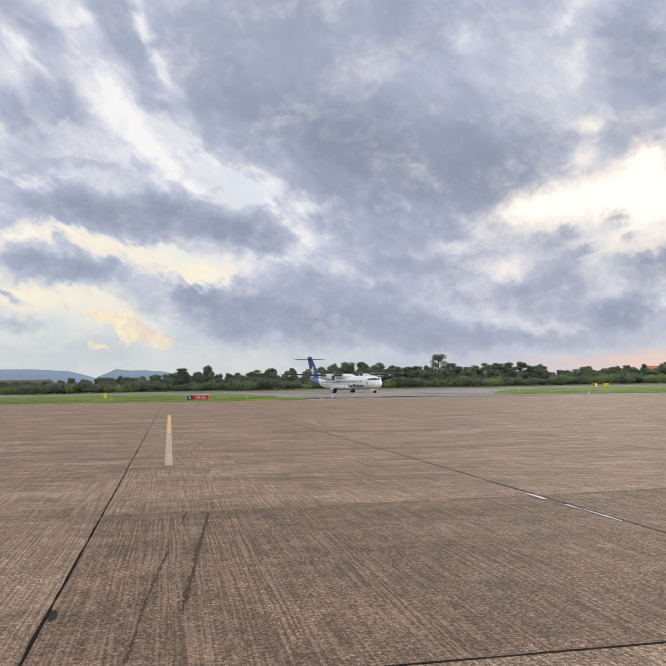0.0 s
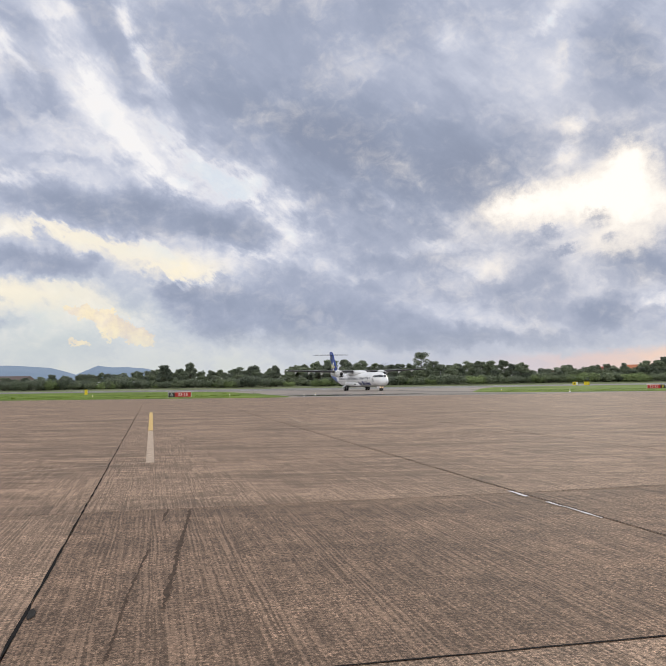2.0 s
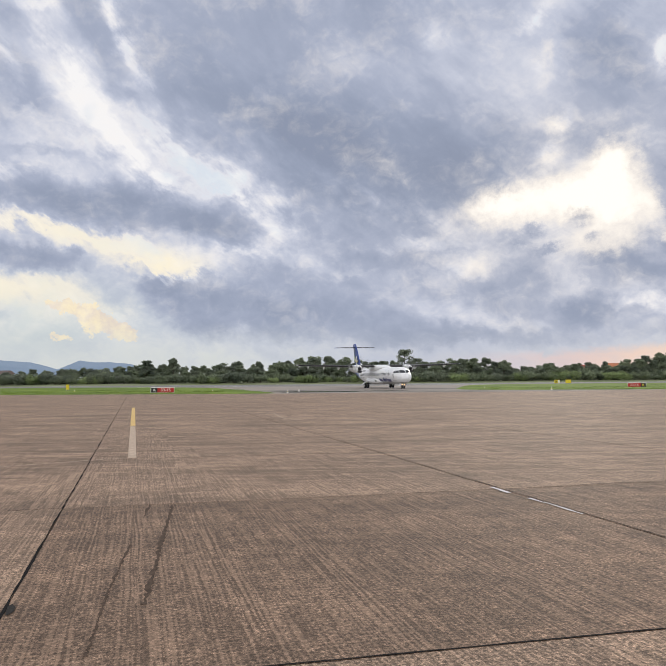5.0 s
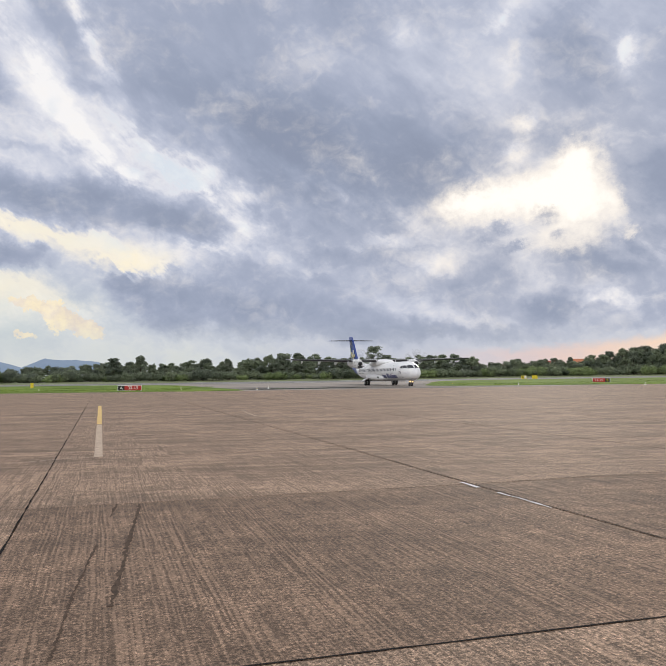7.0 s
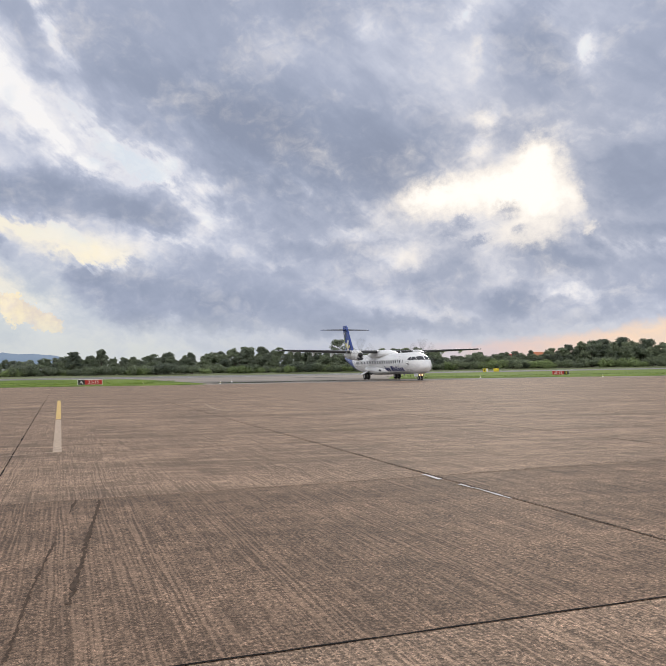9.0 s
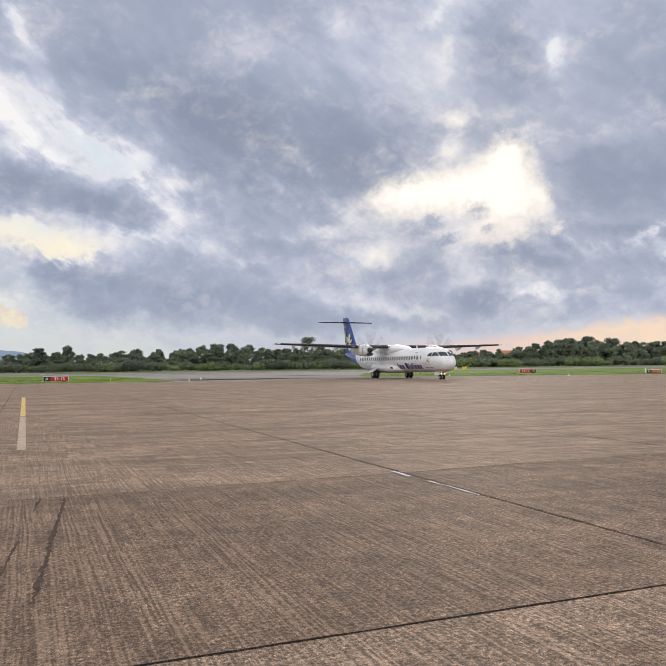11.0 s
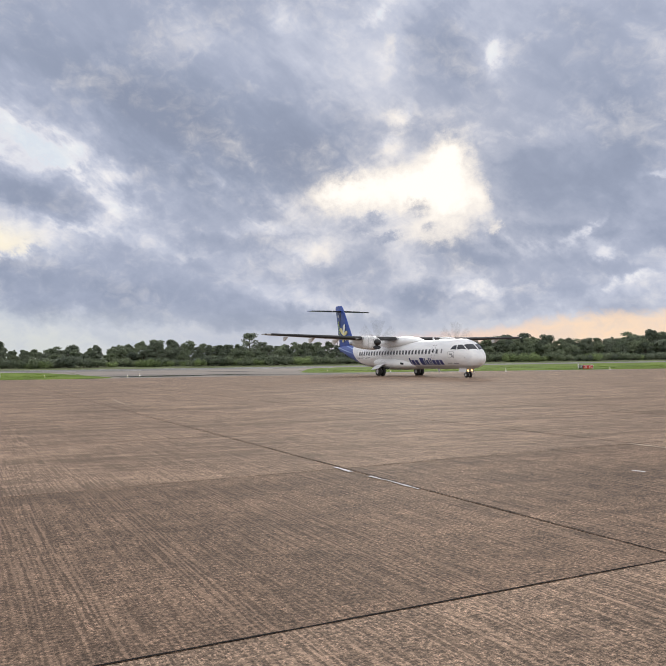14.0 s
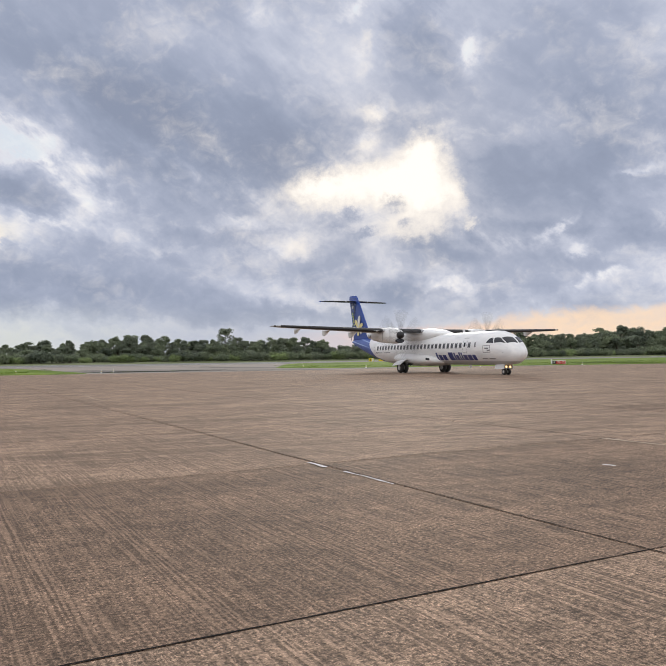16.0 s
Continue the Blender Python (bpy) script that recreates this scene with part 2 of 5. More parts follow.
    col = n.mix(n.math("MULTIPLY", rim, n.smooth(n.math("ADD", puff, n.math("MULTIPLY", curl, 0.4)), 0.5, 0.95, 0.45, 0.9)), col, n.mix(n.smooth(az, -6.0, 8.0), (0.64, 0.67, 0.65), (0.51, 0.535, 0.60)))
    top = n.math("ADD", 1.75, n.math("MULTIPLY", n.smooth(az, 14.0, 44.0), 1.7))
    lift = n.math("SUBTRACT", n.math("ADD", el, n.math("MULTIPLY", n.math("SUBTRACT", n.math("ADD", n.math("MULTIPLY", puff, 0.6), n.math("MULTIPLY", curl, 0.4)), 0.5), 3.6)), top)
    peach = n.math("MULTIPLY", n.smooth(az, 9.0, 27.0), n.smooth(lift, 0.45, -0.45))
    rose = n.mix(n.smooth(az, 18.0, 36.0), (0.80, 0.60, 0.56), (0.98, 0.74, 0.54))
    col = n.mix(n.math("MULTIPLY", peach, n.smooth(curl, 0.3, 0.7, 0.75, 1.0)), col, rose)
    # the sky overhead and behind is thinner, even cloud
    back = n.math("SUBTRACT", 1.0, n.smooth(n.vmath_dot(way, (0.25, 0.75, 0.0)), -0.35, 0.45))
    even = n.math("MAXIMUM", back, n.smooth(el, 34.0, 60.0))
    col = n.mix(even, col, n.mix(n.smooth(n.noise(way, 2.2, 5, 0.55), 0.35, 0.7), (0.90, 0.93, 1.0), (1.25, 1.22, 1.18)))
    bg = n.node("ShaderNodeBackground")
    n.put(bg.inputs[0], col)
    bg.inputs[1].default_value = SKY
    out = n.node("ShaderNodeOutputWorld")
    n.put(out.inputs[0], bg.outputs[0])


SKY = 1.0
build_sky()
sun = new("sun", bpy.data.lights.new("sun", "SUN"))
sun.data.energy, sun.data.angle, sun.data.color = 0.8, radians(12), (1.0, 0.93, 0.82)
sun.matrix_world = look((0, 0, 300), Vector((0, 0, 300)) - Vector((math.sin(radians(SUN_AZ)) * math.cos(radians(SUN_EL)), math.cos(radians(SUN_AZ)) * math.cos(radians(SUN_EL)), math.sin(radians(SUN_EL)))))
scene.view_settings.exposure = 0.0


# ---------------------------------------------------------------- materials
def material(name, color, rough=0.6, metal=0.0, vary=0.15, scale=3.0, bump=0.0, gloss=0.5, emit=None):
    """A painted or plain surface: colour that drifts at two scales, with fine relief."""
    m = bpy.data.materials.new(name)
    m.use_nodes = True
    n = Net(m.node_tree)
    pos = n.node("ShaderNodeTexCoord").outputs["Object"]
    f = n.math("ADD", n.math("MULTIPLY", n.noise(pos, scale, 5, 0.6), 0.6), n.math("MULTIPLY", n.noise(pos, scale * 9, 4, 0.6), 0.4))
    dark, pale = tuple(c * (1 - vary) for c in color), tuple(min(1.0, c * (1 + vary)) for c in color)
    col = n.ramp(f, [(0.3, dark), (0.7, pale)])
    p = n.node("ShaderNodeBsdfPrincipled")
    n.put(p.inputs["Base Color"], col)
    n.put(p.inputs["Roughness"], n.smooth(f, 0.3, 0.7, max(0.02, rough - 0.08), min(1.0, rough + 0.08)))
    p.inputs["Metallic"].default_value = metal
    p.inputs["Specular IOR Level"].default_value = gloss
    if emit:
        p.inputs["Emission Color"].default_value = (*emit[0], 1)
        p.inputs["Emission Strength"].default_value = emit[1]
    if bump:
        b = n.node("ShaderNodeBump")
        b.inputs["Strength"].default_value, b.inputs["Distance"].default_value = bump, 0.02
        n.put(b.inputs["Height"], f)
        n.put(p.inputs["Normal"], b.outputs[0])
    o = n.node("ShaderNodeOutputMaterial")
    n.put(o.inputs[0], p.outputs[0])
    return m


GRID = 12.9   # degrees by which the slab rows lean to the left of +y


def concrete(name, tone, wear):
    """Tined concrete: scored lines along the slab, sandy grain, stains, pitting, and drawn-out rubber and water marks."""
    m = bpy.data.materials.new(name)
    m.use_nodes = True
    n = Net(m.node_tree)
    geo = n.node("ShaderNodeNewGeometry").outputs["Position"]
    pos = n.mapped(geo, turn=(0, 0, -GRID))
    rnd = n.node("ShaderNodeObjectInfo").outputs["Random"]
    shade = lambda k: tuple(min(0.8, c * k) for c in tone)
    cloudy = n.noise(n.mapped(pos, scale=(0.5, 0.9, 1)), 0.7, 5, 0.6)
    blot = n.noise(pos, 3.4, 6, 0.66)
    sand = n.noise(pos, 34, 3, 0.7)
    grit = n.noise(pos, 105, 2, 0.7)
    clod = n.noise(n.mapped(pos, scale=(1, 0.6, 1)), 11, 4, 0.7)
    # scored lines, about three to the decimetre, that wander a little and come and go
    sp = n.node("ShaderNodeSeparateXYZ")
    n.put(sp.inputs[0], pos)
    wob = n.noise(n.mapped(pos, scale=(0.6, 0.5, 1)), 1.6, 3, 0.5)
    across = n.math("ADD", sp.outputs[0], n.math("ADD", n.math("MULTIPLY", wob, 0.05), n.math("MULTIPLY", rnd, 3.0)))
    lane = n.node("ShaderNodeCombineXYZ")
    n.put(lane.inputs[0], across)
    n.put(lane.inputs[1], n.math("MULTIPLY", sp.outputs[1], 0.016))
    tine = n.noise(lane.outputs[0], 52, 0.0, 0.5)
    group = n.noise(lane.outputs[0], 4.5, 3, 0.6)
    kept = n.math("MULTIPLY", n.smooth(group, 0.36, 0.64, 0.42, 1.0), n.smooth(n.math("ADD", n.math("MULTIPLY", blot, 0.5), n.math("MULTIPLY", sand, 0.5)), 0.38, 0.56, 0.55, 1.0))
    line = n.math("MULTIPLY", n.smooth(tine, 0.545, 0.63), kept)
    score = n.math("MULTIPLY", n.smooth(tine, 0.47, 0.38), kept)
    # marks drawn out by rolling wheels and standing water, across the view of the slabs
    place = n.node("ShaderNodeSeparateXYZ")
    n.put(place.inputs[0], geo)
    rolled_on = n.smooth(place.outputs[1], 5.0, 14.0, 0.25, 1.0)
    bent = n.vmath("ADD", geo, n.vmath("SCALE", n.mapped(geo, scale=(0, 0, 0), shift=(0, 1, 0)), n.math("MULTIPLY", n.noise(geo, 0.22, 3, 0.5), 2.4)))
    streak = n.noise(n.mapped(bent, scale=(0.07, 0.75, 1), turn=(0, 0, 4)), 1.1, 6, 0.66)
    ripple = n.noise(n.mapped(bent, scale=(0.22, 1.5, 1), turn=(0, 0, -5)), 2.0, 6, 0.68)
    wave = n.noise(n.mapped(bent, scale=(0.42, 2.8, 1), turn=(0, 0, 7)), 2.6, 6, 0.72)
    f = n.math("ADD", n.math("MULTIPLY", cloudy, 0.26), n.math("ADD", n.math("MULTIPLY", blot, 0.24), n.math("ADD", n.math("MULTIPLY", sand, 0.32), n.math("MULTIPLY", grit, 0.18))))
    col = n.ramp(f, [(0.39, shade(0.34 - wear)), (0.47, shade(0.74)), (0.53, shade(1.12)), (0.61, shade(1.95))])
    speck = n.math("MULTIPLY", n.smooth(sand, 0.34, 0.66, 0.55, 1.48), n.math("MULTIPLY", n.smooth(grit, 0.33, 0.67, 0.55, 1.45), n.smooth(clod, 0.34, 0.66, 0.80, 1.20)))
    col = n.vmath("SCALE", col, speck)
    col = n.mix(n.math("MULTIPLY", line, 0.52), col, shade(1.95))
    col = n.mix(n.math("MULTIPLY", score, 0.55), col, shade(0.34))
    col = n.mix(n.math("MULTIPLY", n.smooth(streak, 0.50, 0.66, 0.0, 0.55), rolled_on), col, shade(0.42))
    col = n.mix(n.math("MULTIPLY", n.smooth(ripple, 0.52, 0.64, 0.0, 0.50), rolled_on), col, shade(0.42))
    col = n.mix(n.math("MULTIPLY", n.smooth(ripple, 0.45, 0.32, 0.0, 0.45), rolled_on), col, shade(1.7))
    col = n.mix(n.math("MULTIPLY", n.smooth(wave, 0.53, 0.62, 0.0, 0.60), rolled_on), col, shade(0.42))
    col = n.mix(n.math("MULTIPLY", n.smooth(wave, 0.46, 0.37, 0.0, 0.55), rolled_on), col, shade(1.85))
    col = n.mix(n.smooth(rnd, 0.0, 1.0, 0.0, 0.18), col, shade(0.62))
    pit = n.smooth(n.noise(pos, 38, 2, 0.5), 0.68, 0.72)
    col = n.mix(n.math("MULTIPLY", pit, 0.8), col, shade(0.15))
    p = n.node("ShaderNodeBsdfPrincipled")
    n.put(p.inputs["Base Color"], col)
    n.put(p.inputs["Roughness"], n.smooth(f, 0.3, 0.7, 0.74, 0.92))
    p.inputs["Specular IOR Level"].default_value = 0.22
    b = n.node("ShaderNodeBump")
    b.inputs["Strength"].default_value, b.inputs["Distance"].default_value = 0.7, 0.008
    n.put(b.inputs["Height"], n.math("ADD", n.math("MULTIPLY", tine, 0.8), n.math("ADD", n.math("MULTIPLY", sand, 0.6), n.math("MULTIPLY", grit, 0.25))))
    n.put(p.inputs["Normal"], b.outputs[0])
    o = n.node("ShaderNodeOutputMaterial")
    n.put(o.inputs[0], p.outputs[0])
    return m


def terrain(name, stops, scale, streaks=0.0, rough=0.9, bump=0.0):
    """Ground seen from afar: colours by noise at three scales, drawn out along the runway where streaks is set."""
    m = bpy.data.materials.new(name)
    m.use_nodes = True
    n = Net(m.node_tree)
    geo = n.node("ShaderNodeNewGeometry").outputs["Position"]
    pos = n.mapped(geo, scale=(1 - streaks, 1, 1))
    f = n.math("ADD", n.math("MULTIPLY", n.noise(pos, scale, 4, 0.55), 0.5), n.math("ADD", n.math("MULTIPLY", n.noise(pos, scale * 7, 4, 0.6), 0.3), n.math("MULTIPLY", n.noise(pos, scale * 60, 3, 0.6), 0.2)))
    col = n.ramp(f, stops)
    p = n.node("ShaderNodeBsdfPrincipled")
    n.put(p.inputs["Base Color"], col)
    p.inputs["Roughness"].default_value = rough
    p.inputs["Specular IOR Level"].default_value = 0.12
    if bump:
        b = n.node("ShaderNodeBump")
        b.inputs["Strength"].default_value, b.inputs["Distance"].default_value = 0.7, bump
        n.put(b.inputs["Height"], f)
        n.put(p.inputs["Normal"], b.outputs[0])
    o = n.node("ShaderNodeOutputMaterial")
    n.put(o.inputs[0], p.outputs[0])
    return m


def foliage(name, dark, pale):
    m = bpy.data.materials.new(name)
    m.use_nodes = True
    n = Net(m.node_tree)
    geo = n.node("ShaderNodeNewGeometry")
    rnd = n.node("ShaderNodeObjectInfo").outputs["Random"]
    f = n.math("ADD", n.math("MULTIPLY", geo.outputs["Random Per Island"], 0.6), n.math("MULTIPLY", rnd, 0.4))
    col = n.ramp(f, [(0.1, dark), (0.9, pale)])
    p = n.node("ShaderNodeBsdfPrincipled")
    n.put(p.inputs["Base Color"], col)
    p.inputs["Roughness"].default_value = 0.6
    p.inputs["Specular IOR Level"].default_value = 0.25
    t = n.node("ShaderNodeBsdfTranslucent")
    n.put(t.inputs[0], col)
    mx = n.node("ShaderNodeMixShader")
    mx.inputs[0].default_value = 0.38
    n.put(mx.inputs[1], p.outputs[0])
    n.put(mx.inputs[2], t.outputs[0])
    o = n.node("ShaderNodeOutputMaterial")
    n.put(o.inputs[0], mx.outputs[0])
    return m


def livery():
    """White fuselage paint; the tail cone is blue behind a slanted edge, with two pale stripes; shade painted in along
    the belly.
    """
    m = bpy.data.materials.new("fuselage_paint")
    m.use_nodes = True
    n = Net(m.node_tree)
    pos = n.node("ShaderNodeTexCoord").outputs["Object"]
    s = n.node("ShaderNodeSeparateXYZ")
    n.put(s.inputs[0], pos)
    x, y, z = s.outputs
    soot = n.noise(n.mapped(pos, scale=(0.25, 1, 1)), 2.2, 5, 0.6)
    white = n.ramp(soot, [(0.25, (0.66, 0.67, 0.70)), (0.6, (0.84, 0.84, 0.85))])
    # slanted edge of the blue: further forward low down
    edge = n.math("ADD", x, n.math("ADD", 18.75, n.math("MULTIPLY", n.math("SUBTRACT", z, 2.3), 1.0)))
    belly = n.math("SUBTRACT", 1.35, z)
    curve = n.math("MULTIPLY", n.math("MAXIMUM", belly, 0.0), -2.6)
    blue_fac = n.smooth(n.math("ADD", edge, curve), 0.02, -0.02)
    band = n.math("ABSOLUTE", n.math("SUBTRACT", n.math("FRACT", n.math("MULTIPLY", n.math("SUBTRACT", z, n.math("MULTIPLY", x, -0.14)), 2.2)), 0.5))
    blue = n.mix(n.math("MULTIPLY", n.smooth(band, 0.36, 0.46), n.smooth(z, 2.0, 2.5)), (0.035, 0.085, 0.34), (0.30, 0.40, 0.66))
    # belly shade painted into the colour, grey below about 0.95 m
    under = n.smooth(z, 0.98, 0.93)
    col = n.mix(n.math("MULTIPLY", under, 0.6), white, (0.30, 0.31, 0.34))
    col = n.mix(blue_fac, col, blue)
    p = n.node("ShaderNodeBsdfPrincipled")
    n.put(p.inputs["Base Color"], col)
    n.put(p.inputs["Roughness"], n.smooth(soot, 0.3, 0.7, 0.42, 0.3))
    o = n.node("ShaderNodeOutputMaterial")
    n.put(o.inputs[0], p.outputs[0])
    return m


CONCRETE = concrete("apron_concrete", (0.268, 0.185, 0.131), 0.0)
CONCRETE_DARK = concrete("apron_concrete_worn", (0.192, 0.129, 0.090), 0.04)
SEALANT = material("joint_sealant", (0.016, 0.015, 0.015), 0.95, vary=0.4, scale=8, bump=0.4, gloss=0.05)
PATCH_WHITE = material("white_joint_filler", (0.60, 0.58, 0.57), 0.8, vary=0.4, scale=20, bump=0.3)
PAINT_YELLOW = material("worn_yellow_paint", (0.62, 0.42, 0.14), 0.75, vary=0.35, scale=6, bump=0.2)
PAINT_WORN = material("faded_cream_paint", (0.44, 0.335, 0.25), 0.85, vary=0.5, scale=9, bump=0.2)
TAR = material("dark_patch", (0.035, 0.032, 0.030), 0.9, vary=0.35, scale=12, bump=0.3, gloss=0.1)
DRAG = material("rubber_drag", (0.085, 0.060, 0.045), 0.9, vary=0.6, scale=14, bump=0.3, gloss=0.1)
# rubber marks on the taxiway, and the painted kerb shadow by the grass
TYRE_MARK_AND_SHADE = material("tyre_marks_and_kerb_shade", (0.075, 0.068, 0.066), 0.8, vary=0.4, scale=0.8, bump=0.1, gloss=0.3)
WET = material("wet_surface", (0.09, 0.085, 0.085), 0.06, vary=0.2, scale=0.6)
RUNWAY = terrain("runway_asphalt", [(0.3, (0.155, 0.155, 0.160)), (0.55, (0.215, 0.21, 0.208)), (0.75, (0.28, 0.27, 0.26))], 0.05, 0.85)
TAXIWAY = terrain("taxiway_surface", [(0.30, (0.15, 0.14, 0.138)), (0.46, (0.265, 0.235, 0.21)), (0.66, (0.36, 0.315, 0.275))], 0.06, 0.75)
GRASS = terrain("mown_grass", [(0.34, (0.040, 0.070, 0.012)), (0.47, (0.115, 0.175, 0.024)), (0.58, (0.180, 0.250, 0.038)), (0.70, (0.34, 0.38, 0.12))], 0.12, 0.25, bump=0.15)
ROUGH_GRASS = terrain("rough_grass", [(0.32, (0.07, 0.09, 0.04)), (0.5, (0.17, 0.19, 0.10)), (0.7, (0.27, 0.28, 0.18))], 0.06, 0.6, bump=0.2)
# greens paled and greyed: air haze put into the leaf colours
LEAVES = [foliage("leaves_deep", (0.120, 0.148, 0.118), (0.270, 0.305, 0.215)), foliage("leaves_mid", (0.145, 0.180, 0.125), (0.330, 0.375, 0.240)), foliage("leaves_pale", (0.175, 0.230, 0.110), (0.390, 0.470, 0.215))]
BARK = material("bark", (0.10, 0.085, 0.07), 0.9, vary=0.3, scale=5, bump=0.5)
# the blue haze of distance is mixed into the hill's base colour
HILL = terrain("hazy_hill", [(0.3, (0.20, 0.27, 0.36)), (0.6, (0.24, 0.31, 0.41)), (0.8, (0.28, 0.36, 0.45))], 0.002, rough=1.0)
FUSELAGE = livery()
WHITE = material("white_gloss_paint", (0.80, 0.80, 0.81), 0.35, vary=0.05, scale=2)
BLUE = material("blue_gloss_paint", (0.022, 0.062, 0.30), 0.35, vary=0.12, scale=2)
BLUE_TEXT = material("blue_lettering", (0.018, 0.030, 0.16), 0.4, vary=0.08)
BOOT = material("black_rubber_boot", (0.018, 0.018, 0.020), 0.55, vary=0.3, scale=3)
TYRE = material("tyre_rubber", (0.022, 0.021, 0.021), 0.8, vary=0.3, scale=10, bump=0.2)
HUB = material("wheel_hub_metal", (0.55, 0.55, 0.55), 0.45, 0.6, vary=0.2, scale=10)
WING_GREY = material("wing_grey_paint", (0.42, 0.43, 0.45), 0.5, vary=0.1, scale=1.5)
METAL = material("bare_metal", (0.45, 0.45, 0.46), 0.4, 0.9, vary=0.2, scale=6)
GLASS = material("dark_glazing", (0.025, 0.028, 0.036), 0.12, vary=0.2, scale=2)
# cabin panes: base colour lifted to grey to stand for sky reflections
CABIN_GLASS = material("cabin_glazing", (0.10, 0.105, 0.12), 0.15, vary=0.5, scale=0.4)
BLADE = material("blade_grey", (0.10, 0.10, 0.105), 0.5, vary=0.1)
LINE_GREY = material("seam_grey", (0.22, 0.22, 0.24), 0.6, vary=0.1)
YELLOW_MARK = material("yellow_marking", (0.75, 0.62, 0.10), 0.5, vary=0.1)
LAMP_GLOW = material("lit_landing_lamp", (0.9, 0.8, 0.6), 0.3, emit=((1.0, 0.55, 0.20), 2.6))
SIGN_RED = material("sign_red", (0.46, 0.022, 0.018), 0.5, vary=0.1)
SIGN_BLACK = material("sign_black", (0.015, 0.015, 0.015), 0.5, vary=0.2)
SIGN_WHITE = material("sign_white", (0.78, 0.78, 0.76), 0.5, vary=0.08)
SIGN_YELLOW = material("sign_yellow", (0.78, 0.60, 0.03), 0.5, vary=0.1)
ROOF_RED = material("red_roof_tiles", (0.30, 0.085, 0.065), 0.8, vary=0.25, scale=1.2, bump=0.4)
ROOF_ORANGE = material("orange_roof_tiles", (0.46, 0.17, 0.08), 0.8, vary=0.25, scale=1.2, bump=0.4)
ROOF_GREY = material("grey_sheet_roof", (0.36, 0.37, 0.37), 0.6, vary=0.15, scale=1.5)
ROOF_BROWN = material("brown_sheet_roof", (0.10, 0.065, 0.055), 0.7, vary=0.2, scale=1.5)
ROOF_WHITE = material("pale_sheet_roof", (0.66, 0.70, 0.74), 0.5, vary=0.1, scale=1.5)
WALL_PALE = material("pale_render", (0.55, 0.52, 0.47), 0.9, vary=0.15, scale=1.5)


# ---------------------------------------------------------------- mesh helpers
def mesh_from(name, bm, mats, smooth=False):
    me = bpy.data.meshes.new(name)
    bm.normal_update()
    bm.to_mesh(me)
    bm.free()
    for m in mats if isinstance(mats, (list, tuple)) else [mats]:
        me.materials.append(m)
    if smooth:
        me.polygons.foreach_set("use_smooth", [True] * len(me.polygons))
    return me


def part(name, bm, mats, parent=None, label="", smooth=False, at=None):
    ob = new(name, mesh_from(name, bm, mats, smooth))
    if parent:
        ob.parent = parent
    if at is not None:
        ob.matrix_basis = at
    if label:
        tagged(ob, label)
    return ob


def base(name, m, label, category, group=""):
    ob = new(name)
    ob.matrix_basis = m
    return tagged(ob, label, category, group)


def add_box(bm, size, m=Matrix(), bevel=0.0):
    made = bmesh.ops.create_cube(bm, size=1, matrix=m @ Matrix.Diagonal((*size, 1)))
    if bevel:
        edges = list({e for v in made["verts"] for e in v.link_edges})
        bmesh.ops.bevel(bm, geom=edges, offset=bevel, segments=2, affect="EDGES")
    return bm


def box(size, m=Matrix(), bevel=0.0):
    return add_box(bmesh.new(), size, m, bevel)


def tube(bm, a, b, r1, r2=None, seg=10, caps=True):
    a, b = Vector(a), Vector(b)
    turn = (b - a).to_track_quat("Z", "Y").to_matrix().to_4x4()
    m = Matrix.Translation((a + b) / 2) @ turn
    bmesh.ops.create_cone(bm, cap_ends=caps, segments=seg, radius1=r1, radius2=r1 if r2 is None else r2, depth=(b - a).length, matrix=m)
    return bm


def spin(profile, seg=28, axis="Y"):
    """A ring body from (radius, offset) pairs, about an axis."""
    bm = bmesh.new()
    rings = []
    for r, o in profile:
        ring = []
        for k in range(seg):
            a = 2 * math.pi * k / seg
            u, v = r * math.cos(a), r * math.sin(a)
            ring.append(bm.verts.new((u, o, v) if axis == "Y" else (o, u, v)))
        rings.append(ring)
    for p, q in zip(rings, rings[1:]):
        for k in range(seg):
            bm.faces.new((p[k], p[(k + 1) % seg], q[(k + 1) % seg], q[k]))
    for ring in (rings[0], rings[-1]):
        bm.faces.new(ring)
    bmesh.ops.recalc_face_normals(bm, faces=bm.faces)
    return bm


def sheet(points, z, thick=0.0):
    bm = bmesh.new()
    vs = [bm.verts.new((x, y, z)) for x, y in points]
    bm.faces.new(vs)
    if thick:
        got = bmesh.ops.extrude_face_region(bm, geom=list(bm.faces))
        bmesh.ops.translate(bm, verts=[v for v in got["geom"] if isinstance(v, bmesh.types.BMVert)], vec=(0, 0, -thick))
    bmesh.ops.recalc_face_normals(bm, faces=bm.faces)
    return bm


def lettering(text, height, mat, parent, m, name="lettering", label=""):
    """Built-in letters as a thin solid in the local xz plane, read from -y."""
    cu = bpy.data.curves.new("text", "FONT")
    cu.body, cu.size, cu.align_x, cu.align_y, cu.extrude = text, height / 0.72, "CENTER", "CENTER", 0.006
    ob = bpy.data.objects.new("text", cu)
    scene.collection.objects.link(ob)
    bpy.context.view_layer.update()
    me = bpy.data.meshes.new_from_object(ob.evaluated_get(bpy.context.evaluated_depsgraph_get()))
    bpy.data.objects.remove(ob)
    me.materials.clear()
    me.materials.append(mat)
    out = new(name, me)
    out.parent = parent
    out.matrix_basis = m @ pose(0, 0, 0, 90, 0, 0)
    if label:
        tagged(out, label)
    return out


